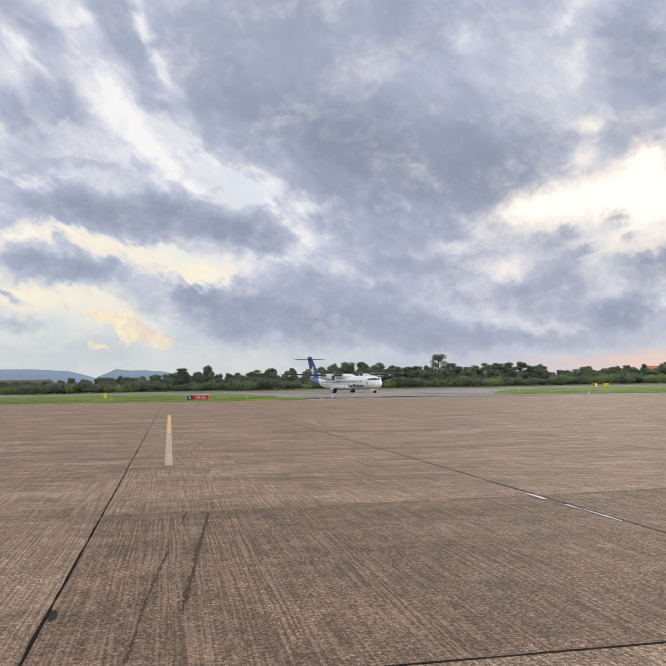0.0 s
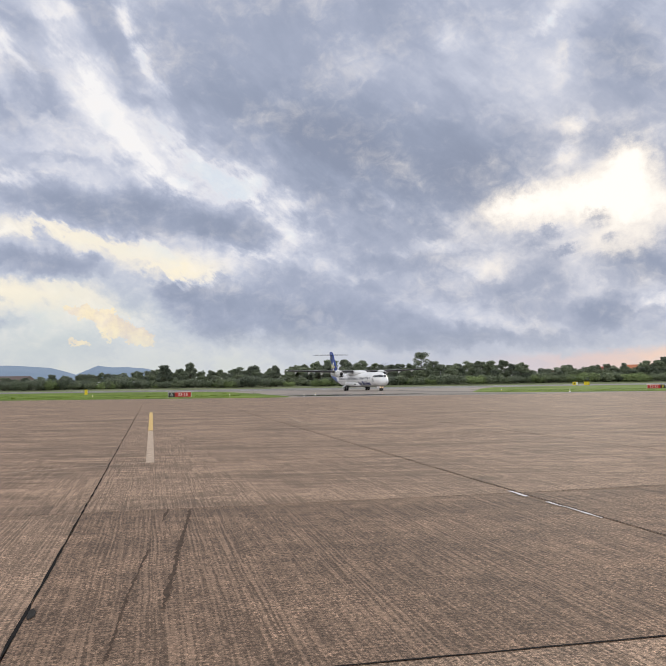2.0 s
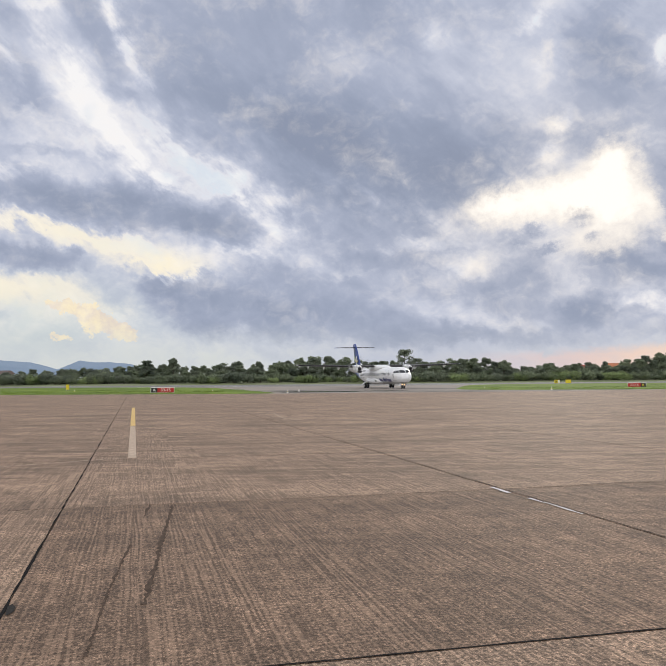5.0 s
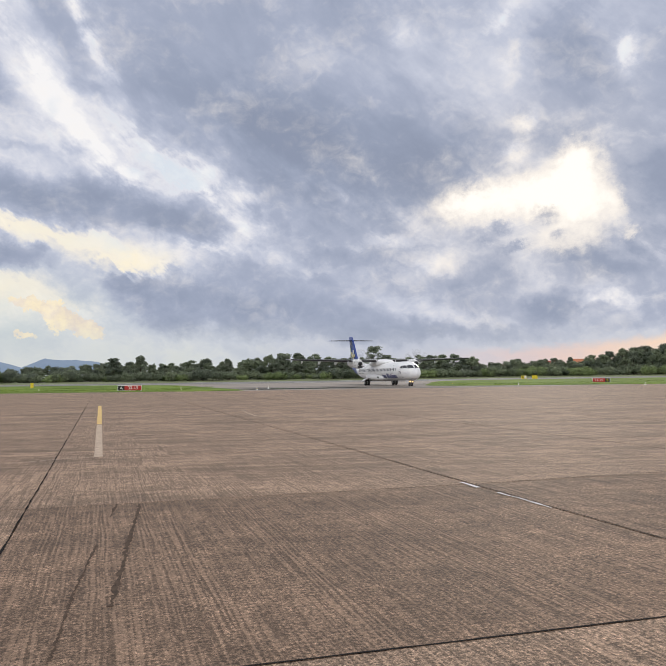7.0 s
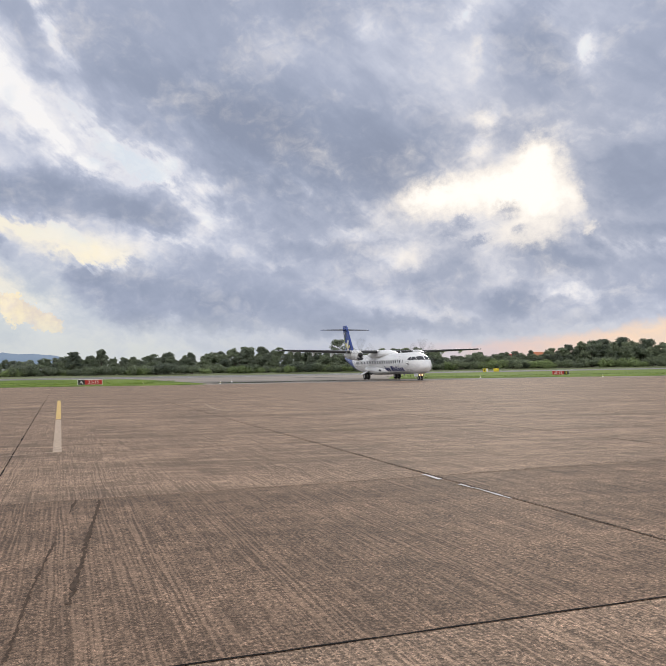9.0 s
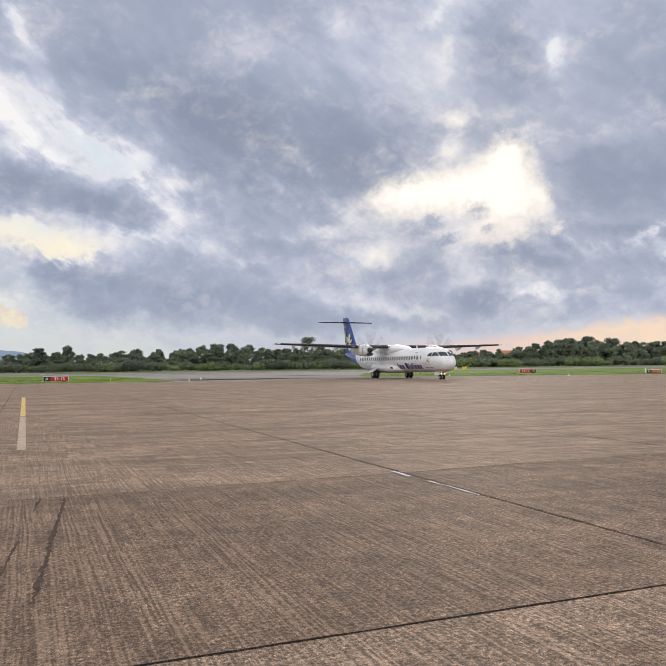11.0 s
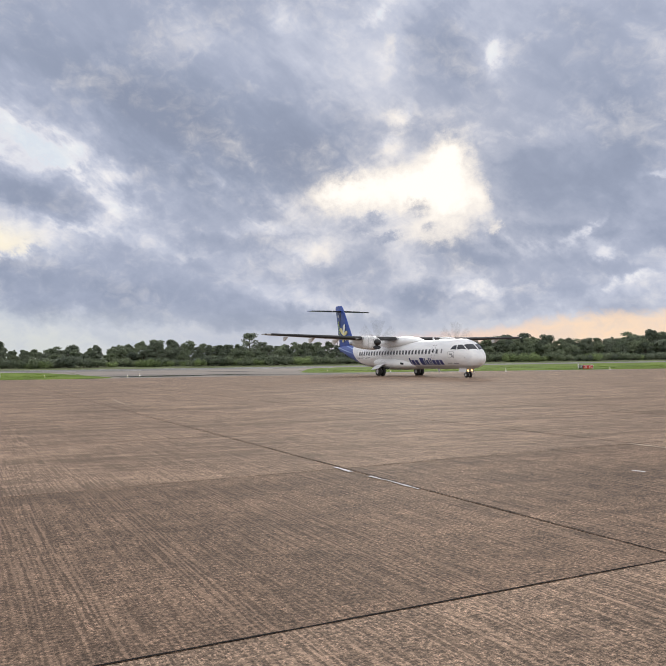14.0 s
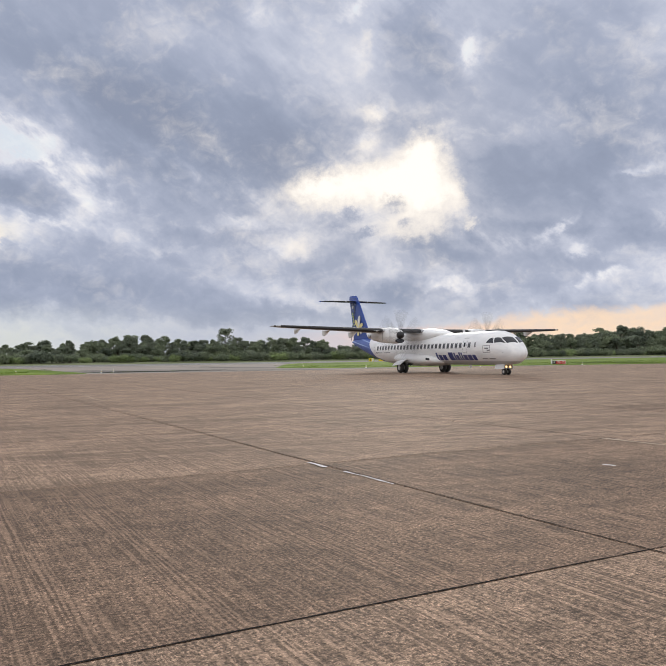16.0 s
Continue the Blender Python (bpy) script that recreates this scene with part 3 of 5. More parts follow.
# ---------------------------------------------------------------- ground, runway, apron
def build_ground():
    g = part("ground", sheet([(-2500, -1500), (3500, -1500), (3500, 4200), (-2500, 4200)], -0.12), ROUGH_GRASS)
    tagged(g, "rough grassland that runs out to the treeline", "ground", kind="structure")
    r = part("runway", sheet([(-900, 150), (1500, 150), (1500, 196), (-900, 196)], -0.02, 0.2), RUNWAY)
    tagged(r, "grey asphalt runway beyond the grass strips", "runway", kind="structure")
    bm = bmesh.new()
    for y, w in ((151.5, 0.9), (194.5, 0.9)):
        add_box(bm, (2400, w, 0.02), pose(300, y, -0.012))
    e = part("edge_line", bm, material("runway_edge_paint", (0.62, 0.61, 0.58), 0.8, vary=0.2, scale=0.3), r)
    bm = bmesh.new()
    rnd = random.Random(31)
    prev = None
    for k in range(161):
        x = -420 + k * 8
        row = [bm.verts.new((x, yy, zz + rnd.uniform(-0.06, 0.06) * (zz > 0))) for yy, zz in ((198, -0.1), (203, 0.20), (209, 0.45), (300, 0.55))]
        if prev:
            for i in range(3):
                bm.faces.new((prev[i], row[i], row[i + 1], prev[i + 1]))
        prev = row
    v = part("verge_ground", bm, ROUGH_GRASS, smooth=True)
    tagged(v, "low bank of pale rough grass between runway and wood", "grass", kind="structure")
    # taxiway between the two islands, and the outer one
    t = part("taxiway", sheet([(-700, 66), (900, 66), (900, 151), (-700, 151)], -0.035, 0.2), TAXIWAY)
    tagged(t, "grey-brown taxiway with dark tyre marks beside the apron", "taxiway", kind="structure")


def island(name, outline, label, lift):
    """A grass island: a low bank with rounded corners."""
    bm = bmesh.new()
    inner = [(x, y) for x, y in outline]
    cx, cy = sum(p[0] for p in inner) / len(inner), sum(p[1] for p in inner) / len(inner)
    lo = [bm.verts.new((x, y, -0.05)) for x, y in inner]
    hi = [bm.verts.new((x + (0.8 if x < cx else -0.8), y + (0.7 if y < cy else -0.7), lift)) for x, y in inner]
    n = len(inner)
    for k in range(n):
        bm.faces.new((lo[k], lo[(k + 1) % n], hi[(k + 1) % n], hi[k]))
    bm.faces.new(hi)
    bmesh.ops.recalc_face_normals(bm, faces=bm.faces)
    ob = part(name, bm, GRASS)
    return tagged(ob, label, "grass", kind="structure")


def rounded(corners, radius, steps=8):
    """An outline with its corners rounded; radius by corner."""
    out = []
    n = len(corners)
    for k, (p, r) in enumerate(zip(corners, radius)):
        p, a, b = Vector(p), Vector(corners[k - 1]), Vector(corners[(k + 1) % n])
        u, v = (a - p).normalized(), (b - p).normalized()
        p0, p1 = p + u * r, p + v * r
        for i in range(steps + 1):
            s = i / steps
            q = p0 * (1 - s) ** 2 + p * 2 * s * (1 - s) + p1 * s ** 2
            out.append((q.x, q.y))
    return out


U = Vector((-math.sin(radians(GRID)), math.cos(radians(GRID))))   # along the slab rows
N = Vector((math.cos(radians(9.4)), math.sin(radians(9.4))))      # along the cross joints
CORNER, SLAB_N, SLAB_S = Vector((-1.606, 3.456)), 5.42, 4.96


def grid(nn, ss):
    """Metres across and along the slab rows, from the corner by the camera, on the ground."""
    p = CORNER + N * nn + U * ss
    return (p.x, p.y)


def slab_mesh(gap, rough):
    """One slab with a worn, slightly wavering edge; its joints are recessed."""
    bm = bmesh.new()
    a, b = SLAB_N / 2 - gap, SLAB_S / 2 - gap
    ring = []
    for (x0, y0), (x1, y1) in zip(((-a, -b), (a, -b), (a, b), (-a, b)), ((a, -b), (a, b), (-a, b), (-a, -b))):
        for i in range(12):
            s = i / 12
            ring.append(N * (x0 + (x1 - x0) * s + rough.uniform(-0.004, 0.004)) + U * (y0 + (y1 - y0) * s + rough.uniform(-0.004, 0.004)))
    top = [bm.verts.new((p.x * 0.999, p.y * 0.999, 0)) for p in ring]
    low = [bm.verts.new((p.x, p.y, -0.03)) for p in ring]
    n = len(ring)
    bm.faces.new(top)
    for k in range(n):
        bm.faces.new((low[k], low[(k + 1) % n], top[(k + 1) % n], top[k]))
    bmesh.ops.recalc_face_normals(bm, faces=bm.faces)
    return bm


def slab_at(i, j, z=0.0):
    return pose(*grid((i + 0.5) * SLAB_N, (j + 0.5) * SLAB_S), z)


def build_apron():
    edge = rounded([(-400, -120), (500, -120), (500, 72), (-2, 72.5), (-60, 81), (-400, 125)], [1] * 6, 1)
    bed = part("apron", sheet(edge, -0.028, 0.25), SEALANT)
    tagged(bed, "broad concrete apron of brushed slabs with black sealed joints", "apron", kind="structure")
    rnd = random.Random(4)
    kinds = [mesh_from("slab", slab_mesh(0.005, rnd), CONCRETE) for _ in range(3)]
    worn = [mesh_from("slab_worn", slab_mesh(0.005, rnd), CONCRETE_DARK) for _ in range(2)]
    near = [(i, j) for i in range(-8, 11) for j in range(-2, 13)]
    for i, j in near:
        dark = (i, j) in ((0, 0), (1, 0), (-2, 2), (3, 1), (2, -1))
        ob = new("slab", rnd.choice(worn if dark else kinds))
        ob.parent = bed
        ob.matrix_basis = slab_at(i, j)
    # the rest of the field, joined
    verts, faces = [], []
    done = set(near)
    for i in range(-34, 36):
        for j in range(-8, 22):
            if (i, j) in done:
                continue
            m = slab_at(i, j)
            a, b = SLAB_N / 2 - 0.012, SLAB_S / 2 - 0.012
            q = [m @ (N * x + U * y).to_3d() for x, y in ((-a, -b), (a, -b), (a, b), (-a, b))]
            if any(p.y > 72 + max(0.0, -p.x - 2) * 0.147 for p in q):
                continue
            k = len(verts)
            verts += [tuple(p) for p in q]
            faces.append((k, k + 1, k + 2, k + 3))
    me = bpy.data.meshes.new("slab_field")
    me.from_pydata(verts, [], faces)
    me.materials.append(CONCRETE)
    f = new("slab_field", me)
    f.parent = bed
    tagged(f, "far concrete slabs of the apron", kind="stuff")
    # poured strip along the grass
    strip = part("edge_strip", sheet([(-400, 124.5), (-60, 80.6), (-2, 72.2), (500, 71.8), (500, 60), (-400, 60)], -0.008), CONCRETE, bed)


def ribbon(name, path, width, mat, parent, z, label="", wobble=0.0, seed=1):
    """A flat band along a path on the ground, with an uneven edge."""
    rnd = random.Random(seed)
    pts = []
    for (a, b) in zip(path, path[1:]):
        a, b = Vector(a), Vector(b)
        steps = max(2, int((b - a).length / max(0.12, width)))
        steps = min(steps, 160)
        pts += [a.lerp(b, k / steps) for k in range(steps)]
    pts.append(Vector(path[-1]))
    bm = bmesh.new()
    prev = None
    for k, p in enumerate(pts):
        d = (pts[min(k + 1, len(pts) - 1)] - pts[max(k - 1, 0)]).normalized()
        side = Vector((-d.y, d.x)) * width / 2
        p = p + side * rnd.uniform(-wobble, wobble)
        w = 1 + rnd.uniform(-wobble, wobble)
        row = [bm.verts.new((*(p + side * w), z)), bm.verts.new((*(p - side * w), z))]
        if prev:
            bm.faces.new((prev[0], prev[1], row[1], row[0]))
        prev = row
    bmesh.ops.recalc_face_normals(bm, faces=bm.faces)
    for f in bm.faces:
        if f.normal.z < 0:
            f.normal_flip()
    return part(name, bm, mat, parent, label)


def bend(points, steps=10):
    """A smooth line through some points of the plan."""
    out = []
    p = [Vector(points[0])] + [Vector(q) for q in points] + [Vector(points[-1])]
    for a, b, c, d in zip(p, p[1:], p[2:], p[3:]):
        for k in range(steps):
            t = k / steps
            out.append(0.5 * ((2 * b) + (c - a) * t + (2 * a - 5 * b + 4 * c - d) * t * t + (3 * b - a - 3 * c + d) * t ** 3))
    out.append(Vector(points[-1]))
    return out


def build_apron_marks():
    apron = bpy.data.objects["apron"]
    j2 = SLAB_N
    ribbon("expansion_joint", [grid(0, -3), grid(0, 30), grid(0, 70)], 0.015, SEALANT, apron, 0.004, "crumbling black sealant in the wide joint", 0.95, 2)
    ribbon("expansion_joint", [grid(j2, -6), grid(j2 + 0.03, 6), grid(j2 + 0.30, 60)], 0.013, SEALANT, apron, 0.004, wobble=0.5, seed=3)
    ribbon("cross_joint", [grid(-9, 0), grid(14, 0)], 0.013, SEALANT, apron, 0.004, wobble=0.5, seed=5)
    ribbon("joint_filler", [grid(j2 - 0.06, 5.10), grid(j2 - 0.06, 4.62)], 0.07, PATCH_WHITE, apron, 0.008, "white filler patch on the joint", 0.35, 7)
    ribbon("joint_filler", [grid(j2 - 0.04, 4.20), grid(j2 - 0.03, 3.15)], 0.036, PATCH_WHITE, apron, 0.008, "white filler patch on the joint", 0.6, 8)
    # guide line, cream where it has worn and yellow further on
    a, b = Vector((-3.14, 13.45)), Vector((-8.85, 38.1))
    d = (b - a).normalized()
    dash = part("guide_line", bmesh.new(), PAINT_WORN, apron, "worn yellow and cream painted guide line")
    ribbon("near_paint", [a, a + d * 9.5], 0.155, PAINT_WORN, dash, 0.005, wobble=0.04, seed=9)
    ribbon("far_paint", [a + d * 9.7, b], 0.155, PAINT_YELLOW, dash, 0.005, "stronger yellow paint", 0.04, 10)
    ribbon("thin_line", [(-9.2, 9.9), (-5.65, 11.97), (-3.84, 13.15), (-3.13, 13.53)], 0.03, PAINT_WORN, apron, 0.005, wobble=0.5, seed=11)
    for nn in (-SLAB_N, 2 * SLAB_N, 3 * SLAB_N):
        ribbon("expansion_joint", [grid(nn, -4), grid(nn, 30), grid(nn + 0.3, 64)], 0.013, SEALANT, apron, 0.004, wobble=0.5, seed=16)
    for ss in (SLAB_S, 2 * SLAB_S):
        ribbon("cross_joint", [grid(-16, ss), grid(-0.02, ss)], 0.009, SEALANT, apron, 0.004, wobble=0.5, seed=17)
    # blot and drag marks on the worn slab
    blot = bmesh.new()
    rnd = random.Random(12)
    vs = [blot.verts.new((0.03 * math.cos(k * 0.524) * rnd.uniform(0.5, 1.3), 0.12 * math.sin(k * 0.524) * rnd.uniform(0.7, 1.1), 0)) for k in range(12)]
    blot.faces.new(vs)
    part("tar_blot", blot, TAR, apron, at=pose(*grid(0.035, 1.25), 0.007, 0, 0, GRID))
    ribbon("drag_mark", bend([(-1.02, 4.73), (-1.12, 5.55), (-1.28, 6.73), (-1.49, 8.39)]), 0.030, DRAG, apron, 0.004, "dark rubber drag mark", 0.8, 13)
    ribbon("drag_mark", bend([(-1.14, 3.88), (-1.20, 4.27), (-1.34, 5.12), (-1.50, 6.41)]), 0.018, DRAG, apron, 0.004, "dark rubber drag mark", 0.8, 14)
    ribbon("drag_mark", [(-1.65, 7.65), (-1.75, 8.41)], 0.026, DRAG, apron, 0.004, "short dark rubber drag mark", 0.7, 15)
    # further joints, a pale line and a chip of paint on the slabs to the east, a worn turning line
    ribbon("cross_joint", [(2.57, 9.13), (4.36, 9.52), (6.39, 9.88), (7.89, 10.04), (13.0, 10.6)], 0.012, SEALANT, apron, 0.005, wobble=0.6, seed=18)
    ribbon("pale_line", [(7.88, 10.06), (8.02, 9.48), (8.17, 8.95), (8.5, 7.8)], 0.10, PAINT_WORN, apron, 0.005, "worn pale painted line", 0.4, 19)
    ribbon("paint_chip", [(6.03, 7.72), (6.11, 7.57)], 0.05, PATCH_WHITE, apron, 0.005, "pale chip of paint", 0.5, 20)
    ribbon("turning_line", bend([(-1.1, 30.5), (-0.53, 26.4), (0.25, 25.1), (1.46, 24.9), (4.0, 25.3)]), 0.05, PAINT_WORN, apron, 0.004, "faint worn turning line", 0.5, 21)


def build_taxi_marks():
    """Tyre marks, wet patches and the kerb shadow painted along the grass."""
    taxi = bpy.data.objects["taxiway"]
    for k, (w, pts) in enumerate(((1.3, [(-22, 108), (-6, 92), (4, 84), (16, 80), (30, 76)]), (0.8, [(-4, 100), (3, 88), (12, 83), (22, 80.5)]), (1.6, [(14, 118), (17, 103), (22, 96), (34, 93.5)]),
                                  (0.9, [(11, 124), (14, 108), (20, 99), (26, 96.5)]), (1.2, [(-2, 78.5), (6, 78.8), (14, 77), (24, 75.5)]), (2.2, [(-60, 104), (-30, 96), (-8, 84)]),
                                  (1.4, [(66, 88), (76, 82), (92, 80)]), (1.0, [(74, 93), (84, 87), (104, 85)]))):
        ribbon("tyre_mark", bend(pts), w, TYRE_MARK_AND_SHADE, taxi, -0.030 + 0.002 * k, "dark curved tyre mark", 0.25, 40 + k)
    rnd = random.Random(50)
    for x, y, a, b in ((2.0, 82.0, 5.5, 3.2), (9.5, 84.5, 4.0, 1.6), (31, 98, 7, 2.2), (83, 86, 6, 1.5)):
        bm = bmesh.new()
        bm.faces.new([bm.verts.new((a * math.cos(k * 0.2618) * rnd.uniform(0.75, 1.1), b * math.sin(k * 0.2618) * rnd.uniform(0.75, 1.1), 0)) for k in range(24)])
        part("puddle", bm, WET, taxi, "shallow puddle that mirrors the sky", at=pose(x, y, -0.010))
    apron = bpy.data.objects["apron"]
    # kerb shadow along the grass, laid down as dark ribbons
    ribbon("edge_shade", [(-300, 112.6), (-62, 81.9), (-14, 74.9), (-4, 75.2)], 0.5, TYRE_MARK_AND_SHADE, apron, -0.004, "dark strip drawn as kerb shadow along the grass", 0.3, 60)
    ribbon("edge_shade", [(22, 85.0), (30, 82.2), (58, 73.7), (71, 73.0)], 0.5, TYRE_MARK_AND_SHADE, taxi, -0.012, wobble=0.3, seed=61)
    ribbon("edge_paint", [(-300, 111.6), (-62, 80.9), (-2, 72.6)], 0.3, PAINT_WORN, apron, 0.0, "pale edge line beside the grass", 0.2, 62)
    # tufts on the grass strips
    rnd = random.Random(63)
    for name, spots in (("grass_tufts_west", [(rnd.uniform(-75, -8), 0) for _ in range(420)]), ("grass_tufts_east", [(rnd.uniform(24, 90), 1) for _ in range(520)])):
        bm = bmesh.new()
        for x, east in spots:
            lo = (max(73.6, 86 - (x - 19) * 0.31) + 0.8 if x < 71 else 74 + (x - 71) * 0.77 + 2) if east else 74.8 - (x + 3) * 0.146
            y = lo + abs(rnd.gauss(0, 14)) + 0.3
            if y > 140:
                continue
            h = rnd.uniform(0.03, 0.11)
            for _ in range(5):
                a, r = rnd.uniform(0, 6.28), rnd.uniform(0.1, 0.6)
                px, py = x + math.cos(a) * r, y + math.sin(a) * r * 0.6
                d = Vector((math.cos(a), math.sin(a), 0)) * 0.12
                bm.faces.new((bm.verts.new((px - 0.09, py, 0.02)), bm.verts.new((px + 0.09, py, 0.02)), bm.verts.new((px + d.x, py + d.y, 0.06 + h))))
        tagged(part(name, bm, GRASS), "loose tufts of longer grass on the mown strip", "grass", kind="stuff")


# ---------------------------------------------------------------- trees
def leaf_mass(lobes, count, size, rnd):
    """Leaf sprays on the shells of some lobes (centre, radii): small bent quads, each an island."""
    bm = bmesh.new()
    weights = [r[0] * r[2] for _, r in lobes]
    for _ in range(count):
        (c, r) = rnd.choices(lobes, weights)[0]
        d = Vector((rnd.gauss(0, 1), rnd.gauss(0, 1), rnd.gauss(0.15, 1))).normalized()
        k = rnd.uniform(0.55, 1.30) if rnd.random() < 0.8 else rnd.uniform(0.2, 0.8)
        p = Vector(c) + Vector((d.x * r[0], d.y * r[1], d.z * r[2])) * k
        nrm = (d + Vector((rnd.gauss(0, 0.5), rnd.gauss(0, 0.5), rnd.gauss(0.4, 0.5)))).normalized()
        m = Matrix.Translation(p) @ nrm.to_track_quat("Z", "Y").to_matrix().to_4x4() @ Matrix.Rotation(rnd.uniform(0, 6.28), 4, "Z")
        s = size * rnd.uniform(0.6, 1.35)
        vs = [bm.verts.new(m @ Vector(q)) for q in ((-s, -s * 0.2, -s * 0.15), (0, -s * 0.6, 0.1 * s), (s, 0.1 * s, -s * 0.2), (0.15 * s, s * 0.65, 0.12 * s))]
        bm.faces.new(vs)
    return bm


def make_tree(rnd, height, spread, leaf, form):
    """A tapered trunk with limbs and a crown of leaf sprays. form: round, tall, umbrella, palm or bush."""
    tree = new("tree")
    trunk = bmesh.new()
    lobes = []
    if form == "umbrella":
        tube(trunk, (0, 0, -0.1), (0.2, 0, height * 0.82), height * 0.026, height * 0.010, 8)
        for k in range(15):
            a, t = k * 2.4, 0.36 + 0.042 * k
            w = spread * (1.12 - t * 0.85) * rnd.uniform(0.55, 1.05)
            e = Vector((math.cos(a) * w, math.sin(a) * w * 0.8, height * min(0.95, t + 0.05)))
            tube(trunk, (0.1, 0, height * min(t, 0.8)), e, height * 0.010, height * 0.004, 6)
            lobes.append((e, (spread * rnd.uniform(0.20, 0.32), spread * 0.28, height * rnd.uniform(0.045, 0.08))))
        lobes.append(((0, 0, height * 0.95), (spread * 0.32, spread * 0.32, height * 0.06)))
        count = 1500
    elif form == "palm":
        tube(trunk, (0, 0, -0.1), (0.3, 0, height * 0.85), 0.16, 0.11, 8)
        count = 0
    elif form == "bush":
        for k in range(7):
            a = k * 2.1
            c = (math.cos(a) * spread * rnd.uniform(0.2, 0.8), math.sin(a) * spread * 0.5, height * rnd.uniform(0.3, 0.6))
            tube(trunk, (0, 0, -0.1), c, 0.06, 0.03, 5)
            lobes.append((c, (spread * rnd.uniform(0.25, 0.5), spread * 0.4, height * rnd.uniform(0.2, 0.42))))
        count = 1700
    else:
        lean = rnd.uniform(-0.4, 0.4)
        tube(trunk, (0, 0, -0.1), (lean, 0, height * 0.6), height * 0.03, height * 0.015, 8)
        for k in range(44):
            a = k * 2.4 + rnd.random()
            t = rnd.uniform(0.08, 0.93)
            w = spread * min(1.0, 1.5 * (1 - t) + 0.22)
            if form == "tall":
                w *= 0.7
            c = Vector((lean + math.cos(a) * w * rnd.uniform(0.35, 1.0), math.sin(a) * w * rnd.uniform(0.3, 0.9), height * t))
            if k < 12:
                tube(trunk, (lean * t, 0, height * t * 0.6), c, height * 0.012, height * 0.004, 6)
            r = spread * rnd.uniform(0.10, 0.30)
            lobes.append((c, (r, r, r * rnd.uniform(0.5, 0.9))))
        count = 5600
    part("trunk", trunk, BARK, tree)
    if form == "palm":
        bm = bmesh.new()
        for k in range(16):
            a, up = k * 2.4, rnd.uniform(-0.3, 0.9)
            prev = None
            for i in range(8):
                s = i / 7
                c = Vector((0.3 + math.cos(a) * spread * s, math.sin(a) * spread * s, height * 0.85 + spread * (up * s - 0.9 * s * s)))
                w = 0.35 * math.sin(math.pi * (0.1 + 0.9 * s)) + 0.03
                side = Vector((-math.sin(a), math.cos(a), -0.4)) * w
                row = [bm.verts.new(c + side), bm.verts.new(c), bm.verts.new(c + Vector((-side.x, -side.y, side.z)))]
                if prev:
                    bm.faces.new((prev[0], prev[1], row[1], row[0]))
                    bm.faces.new((prev[1], prev[2], row[2], row[1]))
                prev = row
        part("crown", bm, LEAVES[0], tree)
    else:
        part("crown", leaf_mass(lobes, count, leaf, rnd), rnd.choice(LEAVES[:2] if form != "bush" else LEAVES), tree)
    return tree


def hill_profile(az):
    """Height of the treetops in degrees over the horizon, by degrees right of +y."""
    marks = [(-27, 0.75), (-23, 0.7), (-20, 0.8), (-17, 0.95), (-15, 1.0), (-13, 1.25), (-10, 1.4), (-8, 1.2), (-6.3, 1.32), (-3, 1.35), (-1, 1.6), (2, 1.74), (5, 1.6), (7, 1.35),
             (10, 1.45), (12, 1.5), (14, 1.6), (16, 1.35), (18.5, 0.95), (20, 1.1), (24, 1.05), (26, 1.3), (28.5, 1.95), (31, 1.85), (33, 1.5), (35.5, 1.45), (37.5, 1.6), (39.3, 1.95), (41, 1.7), (44, 1.8), (48, 1.7), (56, 1.7)]
    for (a, h), (b, k) in zip(marks, marks[1:]):
        if a <= az <= b:
            return h + (k - h) * (az - a) / (b - a)
    return 1.5


TREE_Y, BANK = 216.0, 0.45


